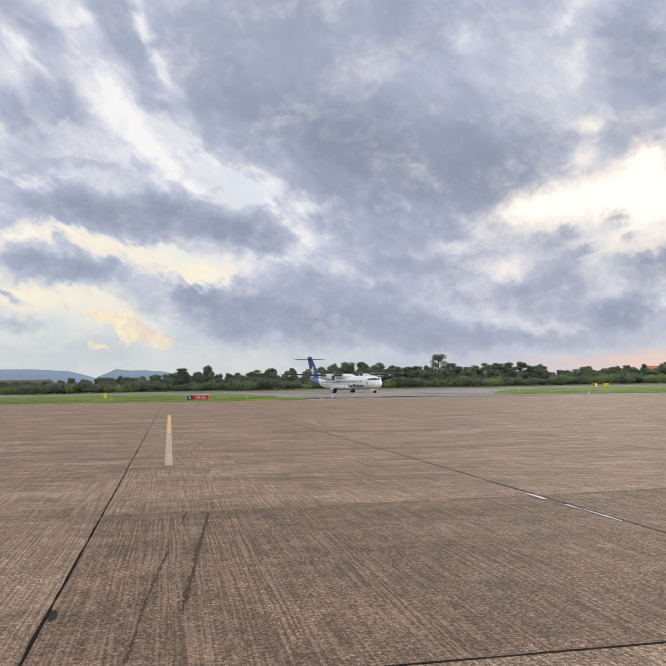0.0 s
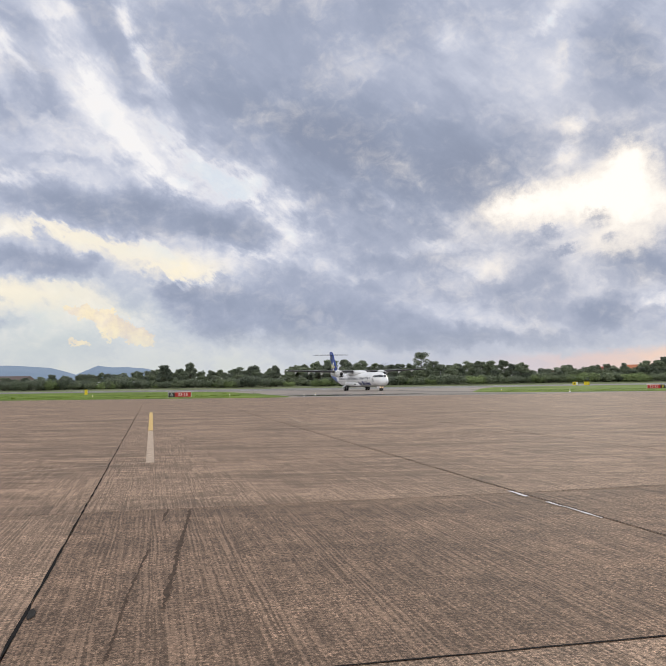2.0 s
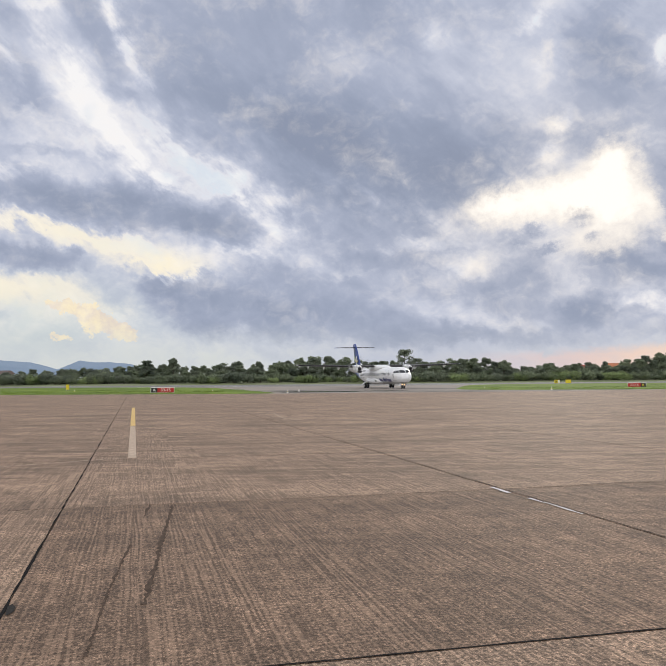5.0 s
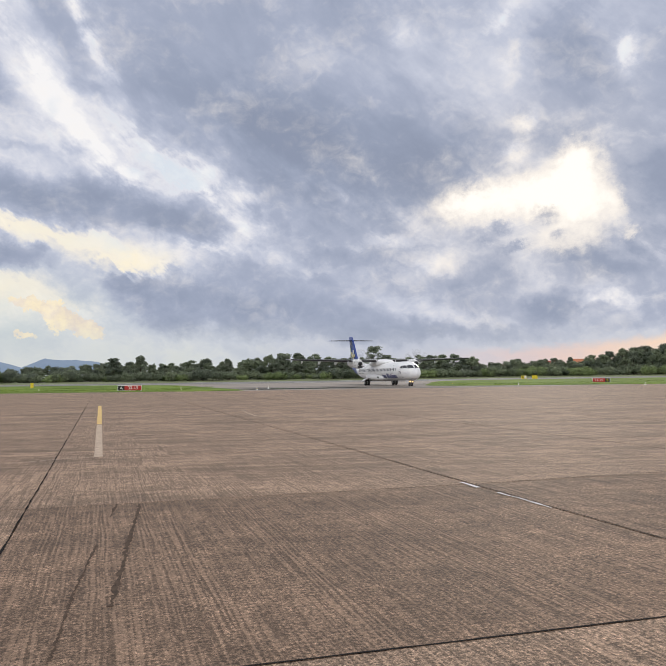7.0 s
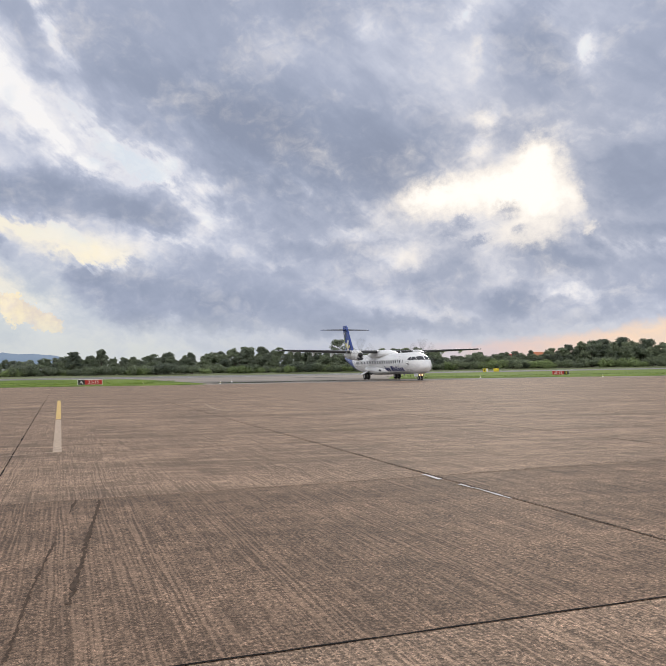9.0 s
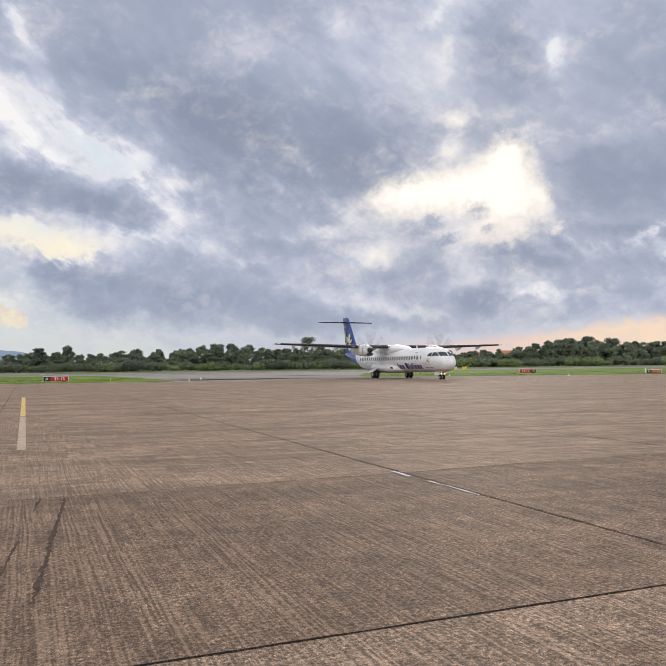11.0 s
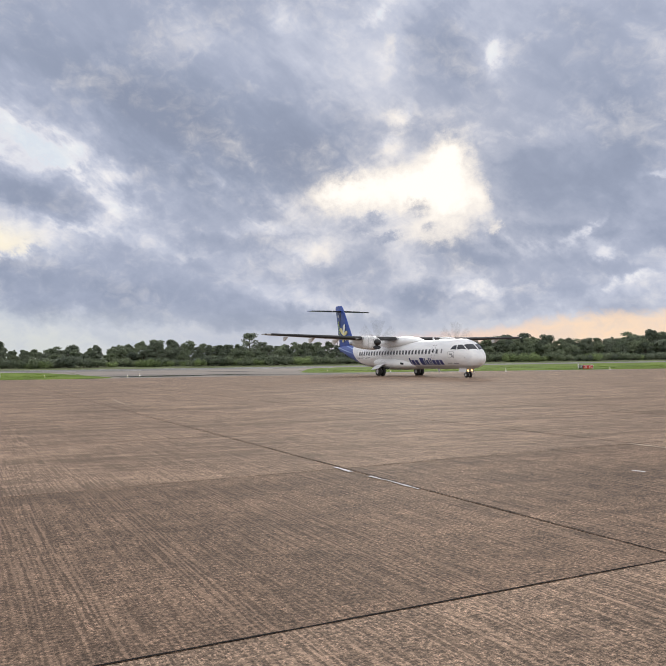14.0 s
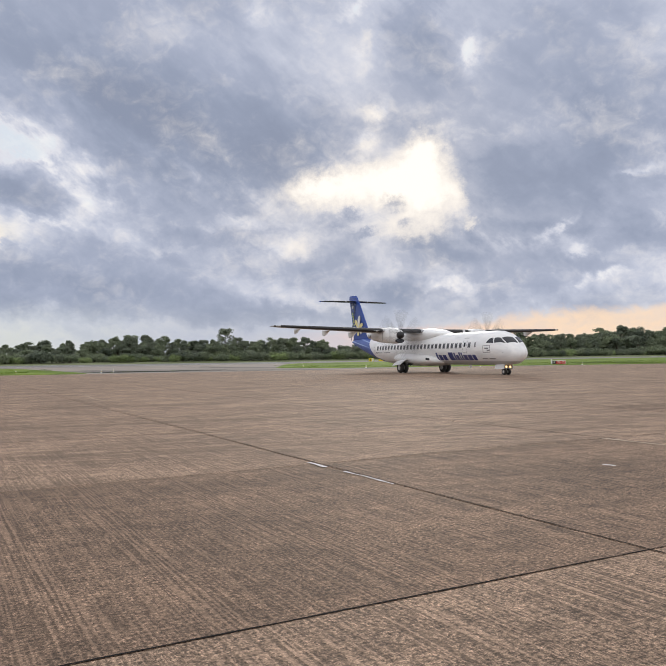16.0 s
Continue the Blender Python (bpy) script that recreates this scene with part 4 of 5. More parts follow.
def build_trees():
    rnd = random.Random(21)
    label = "dense dark green broadleaf tree in the wood behind the runway"
    protos = []
    for k in range(8):
        t = make_tree(rnd, 8.0, rnd.uniform(2.9, 3.8), 0.21, "round" if k < 5 else "tall")
        t.location = (0, -60 - 12 * k, 0)
        protos.append(tagged(t, label, "tree", "trees behind the runway"))
    bushes = []
    for k in range(4):
        b = make_tree(rnd, 3.0, rnd.uniform(2.2, 3.0), 0.20, "bush")
        for c in (b,):
            c.name = "bush"
        bushes.append(tagged(b, "leafy green bush at the edge of the wood", "bush", "bushes along the wood"))
    used = set()
    az = -29.0
    k = 0
    while az < 56:
        for depth in (0, 1, 2):
            a = az + rnd.uniform(-0.35, 0.35) + depth * 0.4
            y = TREE_Y + depth * 6 + rnd.uniform(0, 5)
            dist = y / math.cos(radians(a))
            h = (1.47 - BANK + dist * math.tan(radians(hill_profile(a) * 1.07))) * ((rnd.uniform(0.5, 0.75), rnd.uniform(0.72, 0.98), rnd.uniform(0.84, 1.06))[depth])
            i = rnd.randrange(len(protos))
            s = h / 8.0
            m = pose(y * math.tan(radians(a)), y, BANK, 0, 0, rnd.uniform(0, 360))
            if i not in used:
                used.add(i)
                t = protos[i]
                t.matrix_basis = m
            else:
                t = copy_thing(protos[i], m)
            w = max(s, 0.7) * rnd.uniform(0.95, 1.3)
            t.scale = (w, w, s)
        az += 0.92 * math.cos(radians(az)) ** 2 * rnd.uniform(0.8, 1.2)
    az, first = -30.0, 0
    while az < 56:
        y = TREE_Y - 6 + rnd.uniform(-2, 3)
        m = pose(y * math.tan(radians(az)), y, BANK, 0, 0, rnd.uniform(0, 360))
        if first < len(bushes):
            t = bushes[first]
            t.matrix_basis = m
            first += 1
        else:
            t = copy_thing(rnd.choice(bushes), m)
        s = rnd.uniform(0.55, 1.2)
        t.scale = (s * 1.5, s, s)
        az += 0.62 * math.cos(radians(az)) ** 2 * rnd.uniform(0.7, 1.3)
    # single trees that stand out over the wood
    tall = make_tree(rnd, 9.9, 4.4, 0.26, "umbrella")
    tall.matrix_basis = pose((TREE_Y + 4) * math.tan(radians(8.65)), TREE_Y + 4, BANK)
    tagged(tall, "tall open-crowned tree that rises above the wood", "tree", "trees behind the runway")
    for a, h in ((-10.07, 7.6), (-12.1, 7.0)):
        t = make_tree(rnd, h, 2.6, 0.26, "umbrella")
        t.matrix_basis = pose((TREE_Y + 2) * math.tan(radians(a)), TREE_Y + 2, BANK, 0, 0, a * 40)
        tagged(t, "slim open tree that rises above the wood", "tree", "trees behind the runway")
    palm = make_tree(rnd, 5.4, 1.7, 0.3, "palm")
    palm.matrix_basis = pose((TREE_Y + 6) * math.tan(radians(19.2)), TREE_Y + 6, BANK)
    tagged(palm, "palm with drooping fronds among the trees", "palm", "palms in the wood")
    for a, h in ((-15.3, 5.2), (40.6, 8.3)):
        c = copy_thing(palm, pose((TREE_Y + 5) * math.tan(radians(a)), TREE_Y + 5, BANK, 0, 0, a * 50))
        c.scale = (h / 5.4,) * 3


def build_hills():
    """Hazy ridges far behind the wood."""
    def ridge(name, marks, dist, label):
        bm = bmesh.new()
        prev = None
        rnd = random.Random(len(marks))
        lo, hi = marks[0][0], marks[-1][0]
        steps = 60
        for k in range(steps + 1):
            a = lo + (hi - lo) * k / steps
            h = np.interp(a, [m[0] for m in marks], [m[1] for m in marks]) + rnd.uniform(-0.015, 0.015)
            x, y = dist * math.sin(radians(a)), dist * math.cos(radians(a))
            z = dist * math.tan(radians(h))
            row = [bm.verts.new((x, y, -20)), bm.verts.new((x * 1.06, y * 1.06, z * 0.7)), bm.verts.new((x * 1.12, y * 1.12, z * 1.12)), bm.verts.new((x * 1.25, y * 1.25, -20))]
            if prev:
                for i in range(3):
                    bm.faces.new((prev[i], row[i], row[i + 1], prev[i + 1]))
            prev = row
        tagged(part(name, bm, HILL, smooth=True), label, "hill", kind="structure")
    ridge("backdrop_ridge", [(-60, 1.4), (-40, 1.7), (-30, 1.65), (-25.4, 1.62), (-23, 1.6), (-20.5, 1.45), (-18.6, 0.9), (-17, 0.3)], 3600, "long hazy blue ridge on the horizon")
    ridge("backdrop_hill", [(-19.5, 0.4), (-18.6, 0.95), (-17.1, 1.6), (-16, 1.45), (-15, 1.48), (-13.5, 1.35), (-12.5, 1.1), (-11, 0.7), (-9, 0.3)], 3000, "hazy blue hill behind the wood")


# ---------------------------------------------------------------- houses
def house(m, w, d, eave, ridge, roof_mat, label, hip=False, windows=2):
    h = base("house", m, label, "house", "houses behind the runway")
    part("wall", box((w, d, eave), pose(0, 0, eave / 2)), WALL_PALE, h)
    bm = bmesh.new()
    o = 0.6
    a = w / 2 + o
    b = d / 2 + o
    cut = a * 0.45 if hip else 0.0
    q = [(-a, -b, eave), (a, -b, eave), (a, b, eave), (-a, b, eave), (-a + cut, 0, ridge), (a - cut, 0, ridge)]
    vs = [bm.verts.new(p) for p in q]
    for f in ((0, 1, 5, 4), (2, 3, 4, 5), (1, 2, 5), (3, 0, 4), (3, 2, 1, 0)):
        bm.faces.new([vs[i] for i in f])
    bmesh.ops.recalc_face_normals(bm, faces=bm.faces)
    part("roof", bm, roof_mat, h)
    for k in range(windows):
        x = (k + 0.5) / windows * w - w / 2
        win = part("window", box((1.1, 0.08, 1.1), pose(x, -d / 2 - 0.03, eave * 0.55), 0.01), GLASS, h)
        part("window_frame", box((1.3, 0.05, 0.09), pose(x, -d / 2 - 0.05, eave * 0.55 - 0.6)), SIGN_WHITE, win)
    return h


def build_houses():
    def at(a, y, z=0):
        return pose(y * math.tan(radians(a)), y, BANK - 0.1)
    house(at(-24.6, 246), 26, 9, 3.6, 4.9, ROOF_BROWN, "long low building with a brown sheet roof", windows=6)
    house(at(-16.9, 219), 3.8, 4, 1.5, 2.3, ROOF_WHITE, "small hut with a pale sheet roof among bushes", windows=1)
    house(at(-14.4, 219), 3.8, 4, 1.6, 2.4, ROOF_GREY, "small open hut with a grey roof among bushes", windows=1)
    house(at(19.7, 244), 7, 7, 3.2, 5.0, ROOF_RED, "house with a red tiled roof among trees", True)
    house(at(22.6, 238), 5.5, 6, 3.0, 5.3, ROOF_RED, "pale house with a red tiled roof among trees", True)
    house(at(24.7, 246), 6, 6, 4.3, 6.0, ROOF_ORANGE, "house with an orange tiled roof among trees", True)
    house(at(35.2, 243), 5, 7, 5.2, 7.0, ROOF_GREY, "house with a grey roof above the bushes")
    house(at(37.8, 250), 6, 7, 5.6, 7.2, ROOF_RED, "house with a red tiled roof among trees", True)


# ---------------------------------------------------------------- signs and lights of the field
def guidance_sign(m, w, h, black_first, label):
    s = base("airfield_sign", m, label, "sign", "red runway signs")
    part("frame", box((w, 0.22, h), pose(0, 0, 0.04 + h / 2), 0.02), SIGN_WHITE, s)
    fr = w * 0.27
    x_black = -w / 2 + 0.05 + fr / 2 if black_first else w / 2 - 0.05 - fr / 2
    x_red = w / 2 - 0.05 - (w - 0.1 - fr) / 2 if black_first else -w / 2 + 0.05 + (w - 0.1 - fr) / 2
    black = part("black_panel", box((fr, 0.02, h - 0.1), pose(x_black, -0.115, 0.04 + h / 2)), SIGN_BLACK, s)
    red = part("red_panel", box((w - 0.1 - fr, 0.02, h - 0.1), pose(x_red, -0.115, 0.04 + h / 2)), SIGN_RED, s)
    lettering("A" if black_first else "B", h * 0.56, SIGN_YELLOW if not black_first else SIGN_WHITE, black, pose(x_black, -0.132, 0.04 + h / 2))
    lettering("33-15", h * 0.56, SIGN_WHITE, red, pose(x_red, -0.132, 0.04 + h / 2))
    for k in (-1, 1):
        part("leg", tube(bmesh.new(), (k * w * 0.35, 0, -0.1), (k * w * 0.35, 0, 0.16), 0.04), METAL, s)
    return s


def facing(x, y, turn=0.0):
    return pose(x, y, 0.0, 0, 0, -math.degrees(math.atan2(x, y)) + turn)


def edge_light(m):
    s = base("edge_light", m, "small pale edge light on a white cone base", "light", "edge lights along the apron")
    bm = bmesh.new()
    bmesh.ops.create_cone(bm, cap_ends=True, segments=14, radius1=0.15, radius2=0.06, depth=0.12, matrix=pose(0, 0, 0.06))
    part("foot", bm, SIGN_WHITE, s)
    part("stem", tube(bmesh.new(), (0, 0, 0.10), (0, 0, 0.26), 0.03), SIGN_YELLOW, s)
    part("lens", spin([(0.02, 0.25), (0.05, 0.27), (0.05, 0.33), (0.02, 0.36)], 12, "Y"), SIGN_WHITE, s, at=pose(0, 0, 0, 90, 0, 0))
    return s


def yellow_marker(m, pale):
    s = base("marker_board", m, "yellow marker box on the grass" + (" with a pale side" if pale else ""), "sign", "yellow markers")
    part("box", box((1.5, 0.5, 1.0), pose(0, 0, 0.75), 0.04), SIGN_YELLOW, s)
    if pale:
        part("panel", box((0.5, 0.03, 0.9), pose(0.42, -0.26, 0.75)), SIGN_WHITE, s)
        part("panel", box((0.25, 0.03, 0.5), pose(-0.3, -0.26, 0.75)), SIGN_BLACK, s)
    for k in (-0.5, 0.5):
        part("leg", tube(bmesh.new(), (k, 0, -0.1), (k, 0, 0.3), 0.05), METAL, s)
    return s


def build_field_things():
    guidance_sign(facing(-15.4, 80.2), 2.6, 0.62, True, "red and black runway sign with white figures on grass")
    guidance_sign(facing(45.6, 92.4), 2.3, 0.60, False, "red and black runway sign with white figures on grass")
    far = guidance_sign(facing(54.3, 76.6), 1.7, 0.50, True, "red runway sign with a white side panel on grass")
    part("side_panel", box((0.16, 0.26, 0.56), pose(-0.90, -0.02, 0.40), 0.01), SIGN_WHITE, far)
    yellow_marker(facing(54.8, 146.0), True).scale = (0.75, 0.75, 0.72)
    yellow_marker(facing(57.2, 146.0), False).scale = (0.75, 0.75, 0.72)
    yellow_marker(facing(-34.0, 105.0), False).scale = (0.28, 0.6, 0.75)
    first = edge_light(facing(-28.3, 90))
    first.scale = (0.75, 0.75, 0.75)
    for x, y in ((-9.98, 82.0), (24.1, 90.0), (29.9, 81.5), (-1.2, 76.5), (0.03, 86.0), (41, 73.0), (55, 72.9)):
        copy_thing(first, facing(x, y))


# ---------------------------------------------------------------- the airliner (x ahead, y to its left, z up; the nose wheel stands at its origin)
# station x, centre z, half width, half height
STATIONS = [(1.93, 1.48, 0.02, 0.02), (1.90, 1.48, 0.17, 0.16), (1.78, 1.485, 0.36, 0.34), (1.52, 1.51, 0.60, 0.56), (1.1, 1.60, 0.89, 0.82), (0.6, 1.74, 1.10, 1.02), (0.2, 1.82, 1.19, 1.12),
            (-0.3, 1.88, 1.25, 1.19), (-0.9, 1.90, 1.285, 1.212), (-1.7, 1.90, 1.28, 1.21), (-2.6, 1.90, 1.30, 1.22), (-14.2, 1.90, 1.30, 1.22), (-15.6, 1.92, 1.27, 1.20), (-17.2, 2.01, 1.16, 1.10),
            (-19.0, 2.18, 0.96, 0.92), (-20.8, 2.40, 0.72, 0.69), (-22.4, 2.62, 0.47, 0.45), (-23.6, 2.77, 0.27, 0.24), (-24.3, 2.84, 0.10, 0.10), (-24.4, 2.85, 0.02, 0.02)]


def hull(x):
    xs = [-s[0] for s in STATIONS]
    return [float(np.interp(-x, xs, [s[i] for s in STATIONS])) for i in (1, 2, 3)]


def skin(x, theta, side, off=0.0):
    """A place on the hull: theta in degrees up from the flank; side -1 starboard, 1 port."""
    zc, ry, rz = hull(x)
    c, s = math.cos(radians(theta)), math.sin(radians(theta))
    return Vector((x, side * (ry + off) * c, zc + (rz + off) * s))


def theta_at(x, z):
    zc, _, rz = hull(x)
    return math.degrees(math.asin(max(-1.0, min(1.0, (z - zc) / rz))))


def skin_patch(corners, side, off=0.012, steps=5, bm=None):
    """A curved plate that lies on the hull between four (x, theta) corners, with a rim down to the skin."""
    bm = bm or bmesh.new()
    (a, b, c, d) = [Vector(q) for q in corners]
    top, low = [], []
    for i in range(steps + 1):
        u = i / steps
        r1, r2 = [], []
        for j in range(steps + 1):
            v = j / steps
            q = a.lerp(b, u).lerp(d.lerp(c, u), v)
            r1.append(bm.verts.new(skin(q.x, q.y, side, off)))
            r2.append(bm.verts.new(skin(q.x, q.y, side, -0.02)))
        top.append(r1)
        low.append(r2)
    for i in range(steps):
        for j in range(steps):
            bm.faces.new((top[i][j], top[i + 1][j], top[i + 1][j + 1], top[i][j + 1]))
    rim_t = [top[i][0] for i in range(steps)] + [top[steps][j] for j in range(steps)] + [top[i][steps] for i in range(steps, 0, -1)] + [top[0][j] for j in range(steps, 0, -1)]
    rim_l = [low[i][0] for i in range(steps)] + [low[steps][j] for j in range(steps)] + [low[i][steps] for i in range(steps, 0, -1)] + [low[0][j] for j in range(steps, 0, -1)]
    for k in range(len(rim_t)):
        n = (k + 1) % len(rim_t)
        bm.faces.new((rim_t[k], rim_l[k], rim_l[n], rim_t[n]))
    bmesh.ops.recalc_face_normals(bm, faces=bm.faces)
    return bm


def flank(x0, x1, z0, z1, side, off=0.012, steps=4, bm=None):
    return skin_patch([(x0, theta_at(x0, z0)), (x1, theta_at(x1, z0)), (x1, theta_at(x1, z1)), (x0, theta_at(x0, z1))], side, off, steps, bm)


def loft(rings, close=True):
    bm = bmesh.new()
    rows = [[bm.verts.new(p) for p in ring] for ring in rings]
    for p, q in zip(rows, rows[1:]):
        k = len(p)
        for i in range(k):
            bm.faces.new((p[i], p[(i + 1) % k], q[(i + 1) % k], q[i]))
    if close:
        bm.faces.new(rows[0])
        bm.faces.new(rows[-1])
    bmesh.ops.recalc_face_normals(bm, faces=bm.faces)
    return bm


def foil(lead, chord, thick, place, upright=False, n=14):
    """A wing section: points round it, from the trailing edge over the top and back; place gives the span position and height."""
    pts = []
    for k in range(2 * n):
        a = math.pi * k / n
        c = (1 + math.cos(a)) / 2
        t = thick * chord * 5 * (0.2969 * math.sqrt(c) - 0.126 * c - 0.3516 * c * c + 0.2843 * c ** 3 - 0.1036 * c ** 4)
        t = t if k <= n else -t * 0.75
        x = lead - c * chord
        pts.append((x, place[0] + t, place[1]) if upright else (x, place[0], place[1] + t))
    return pts


def wheel(parent, name, x, y, r, w):
    wh = part(name, spin([(r * 0.55, -w / 2), (r * 0.86, -w / 2), (r * 0.97, -w * 0.36), (r, -w * 0.15), (r, w * 0.15), (r * 0.97, w * 0.36), (r * 0.86, w / 2), (r * 0.55, w / 2)]), TYRE, parent, smooth=True, at=pose(x, y, r))
    part("rim", spin([(r * 0.2, -w * 0.52), (r * 0.5, -w * 0.5), (r * 0.57, -w * 0.42), (r * 0.57, w * 0.42), (r * 0.5, w * 0.5), (r * 0.2, w * 0.52)], 20), HUB, wh, "pale metal rim")
    bm = bmesh.new()
    for k in range(6):
        a = k * math.pi / 3
        for s in (-1, 1):
            tube(bm, (math.cos(a) * r * 0.36, s * w * 0.46, math.sin(a) * r * 0.36), (math.cos(a) * r * 0.36, s * w * 0.53, math.sin(a) * r * 0.36), r * 0.06, seg=6)
    part("hub_bolts", bm, BOOT, wh)
    return wh


WHEELS, PROPELLERS = [], []


def build_airliner():
    plane = base("airliner", pose(7.54, 124.49, 0, 0, 0, -60), "white twin turboprop airliner with a blue tail, taxiing on its wheels", "airplane")
    # hull
    rings = []
    fine = []
    for a, b in zip(STATIONS, STATIONS[1:]):
        steps = 1 if abs(a[0] - b[0]) < 2 else 10
        fine += [tuple(a[i] + (b[i] - a[i]) * k / steps for i in range(4)) for k in range(steps)]
    fine.append(STATIONS[-1])
    for x, zc, ry, rz in fine:
        rings.append([(x, ry * math.cos(2 * math.pi * k / 48), zc + rz * math.sin(2 * math.pi * k / 48)) for k in range(48)])
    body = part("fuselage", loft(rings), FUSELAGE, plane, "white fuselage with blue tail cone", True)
    for side in (-1, 1):
        # cockpit panes
        for q in ([(1.03, 41), (1.40, 86), (0.86, 86), (0.50, 49)], [(0.93, 38), (0.15, 20), (0.0, 39), (0.42, 48)], [(0.06, 19), (-0.66, 16), (-0.40, 32), (-0.10, 38)]):
            w = part("cockpit_window", skin_patch(q, side, 0.010, 6), GLASS, plane, "dark cockpit pane", True)
        # cabin windows in two runs
        for k in range(27):
            x = -2.55 - 0.545 * k
            if k == 1:
                continue
            w = part("cabin_window", flank(x - 0.125, x + 0.125, 1.95, 2.25, side, 0.010, 4), CABIN_GLASS, plane)
            bm = bmesh.new()
            for x0, x1, z0, z1 in ((x - 0.155, x - 0.125, 1.90, 2.30), (x + 0.125, x + 0.155, 1.90, 2.30), (x - 0.125, x + 0.125, 2.27, 2.30), (x - 0.125, x + 0.125, 1.90, 1.93)):
                flank(x0, x1, z0, z1, side, 0.014, 2, bm)
            part("window_rim", bm, LINE_GREY, w)
        # doors drawn by their seams
        for x0, x1, z0, z1 in ((-3.36, -2.86, 1.55, 2.65), (-17.55, -16.9, 1.6, 2.75), (-0.95, -0.2, 1.55, 2.05)):
            bm = bmesh.new()
            for q in ((x0, x0 + 0.03, z0, z1), (x1 - 0.03, x1, z0, z1), (x0, x1, z0, z0 + 0.03), (x0, x1, z1 - 0.03, z1)):
                flank(*q, side, 0.006, 4, bm)
            part("door_seam", bm, LINE_GREY, plane)
        part("door_window", flank(-3.21, -3.01, 2.0, 2.3, side, 0.010, 3), GLASS, plane)
        # airline name in plain bars of its size
        x = -0.9 if side < 0 else -6.9
        sgn = -1 if side < 0 else 1
        word = [(0.16, 0.62), (0.34, 0.42), (0.34, 0.42), (None, 0.28), (0.44, 0.62), (0.12, 0.6), (0.22, 0.42), (0.12, 0.62), (0.12, 0.6), (0.32, 0.42), (0.34, 0.42), (0.28, 0.42)]
        at = -7.05 if side < 0 else -1.6
        for wd, ht in word:
            if wd is None:
                at -= sgn * ht
                continue
            wd *= 1.36
            ht *= 0.95
            nxt = at - sgn * wd
            part("name_bar", flank(min(at, nxt), max(at, nxt), 1.02, 1.02 + ht, side, 0.008, 3), BLUE_TEXT, plane)
            at = nxt - sgn * 0.10
        for x0, x1, z0, z1 in ((-17.2, -14.3, 1.68, 1.74), (-16.5, -15.0, 2.62, 2.80), (-1.3, -0.7, 1.12, 1.17), (-0.55, 0.1, 1.10, 1.16)):
            part("small_bar", flank(x0, x1, z0, z1, side, 0.006, 3), LINE_GREY, plane)
        for x0, x1, z0, z1 in ((-0.75, -0.35, 1.80, 1.90), (-0.52, -0.25, 1.65, 1.75), (-1.95, -1.78, 1.95, 2.3)):
            part("probe_plate", flank(x0, x1, z0, z1, side, 0.012, 3), LINE_GREY, plane)
        part("pitot_tube", tube(bmesh.new(), skin(0.9, -5, side), skin(1.0, -5, side, 0.14), 0.02, 0.012, 8), METAL, plane)
    # wing root fairing on the back
    rings = []
    for x, w, z0, z1 in ((-6.6, 0.25, 3.02, 3.10), (-7.4, 0.75, 2.85, 3.28), (-8.3, 1.05, 2.6, 3.48), (-9.3, 1.2, 2.4, 3.60), (-11.6, 1.2, 2.4, 3.58), (-12.8, 1.0, 2.6, 3.42), (-14.2, 0.6, 2.8, 3.22), (-15.4, 0.2, 2.98, 3.10)):
        rings.append([(x, math.copysign(abs(math.cos(2 * math.pi * k / 28)) ** 0.75, math.cos(2 * math.pi * k / 28)) * w, (z0 + z1) / 2 + (z1 - z0) / 2 * math.copysign(abs(math.sin(2 * math.pi * k / 28)) ** 0.75, math.sin(2 * math.pi * k / 28))) for k in range(28)])
    part("wing_fairing", loft(rings), WHITE, plane, smooth=True)
    # belly fairing with the wheel bays
    rings = []
    for x, w, z0, z1 in ((-6.6, 0.5, 0.80, 1.0), (-7.2, 1.25, 0.70, 1.35), (-8.2, 1.62, 0.60, 1.50), (-9.6, 1.80, 0.56, 1.62), (-11.4, 1.80, 0.56, 1.68), (-12.6, 1.55, 0.62, 1.72), (-13.6, 1.25, 0.72, 1.66), (-14.4, 0.7, 0.82, 1.2)):
        rings.append([(x, math.copysign(abs(math.cos(2 * math.pi * k / 32)) ** 0.8, math.cos(2 * math.pi * k / 32)) * w, (z0 + z1) / 2 + (z1 - z0) / 2 * math.copysign(abs(math.sin(2 * math.pi * k / 32)) ** 0.8, math.sin(2 * math.pi * k / 32))) for k in range(32)])
    part("belly_fairing", loft(rings), WHITE, plane, "white bulge that houses the main wheels", True)
    for side in (-1, 1):
        part("air_inlet", box((0.42, 0.05, 0.18), pose(-7.85, side * 1.50, 1.12, 0, 8, side * -14), 0.04), GLASS, plane)
    # wings
    for side in (-1, 1):
        secs = [(-9.15, 2.57, 0.17, 0.9, 3.36), (-9.15, 2.57, 0.17, 5.2, 3.37), (-9.28, 2.3, 0.16, 7.6, 3.46), (-9.55, 1.75, 0.14, 12.0, 3.60), (-9.65, 1.6, 0.13, 13.1, 3.64), (-9.85, 1.2, 0.10, 13.5, 3.66)]
        wing = part("wing", loft([foil(l, c, t, (side * y, z)) for l, c, t, y, z in secs]), WING_GREY, plane, "pale grey wing", True)
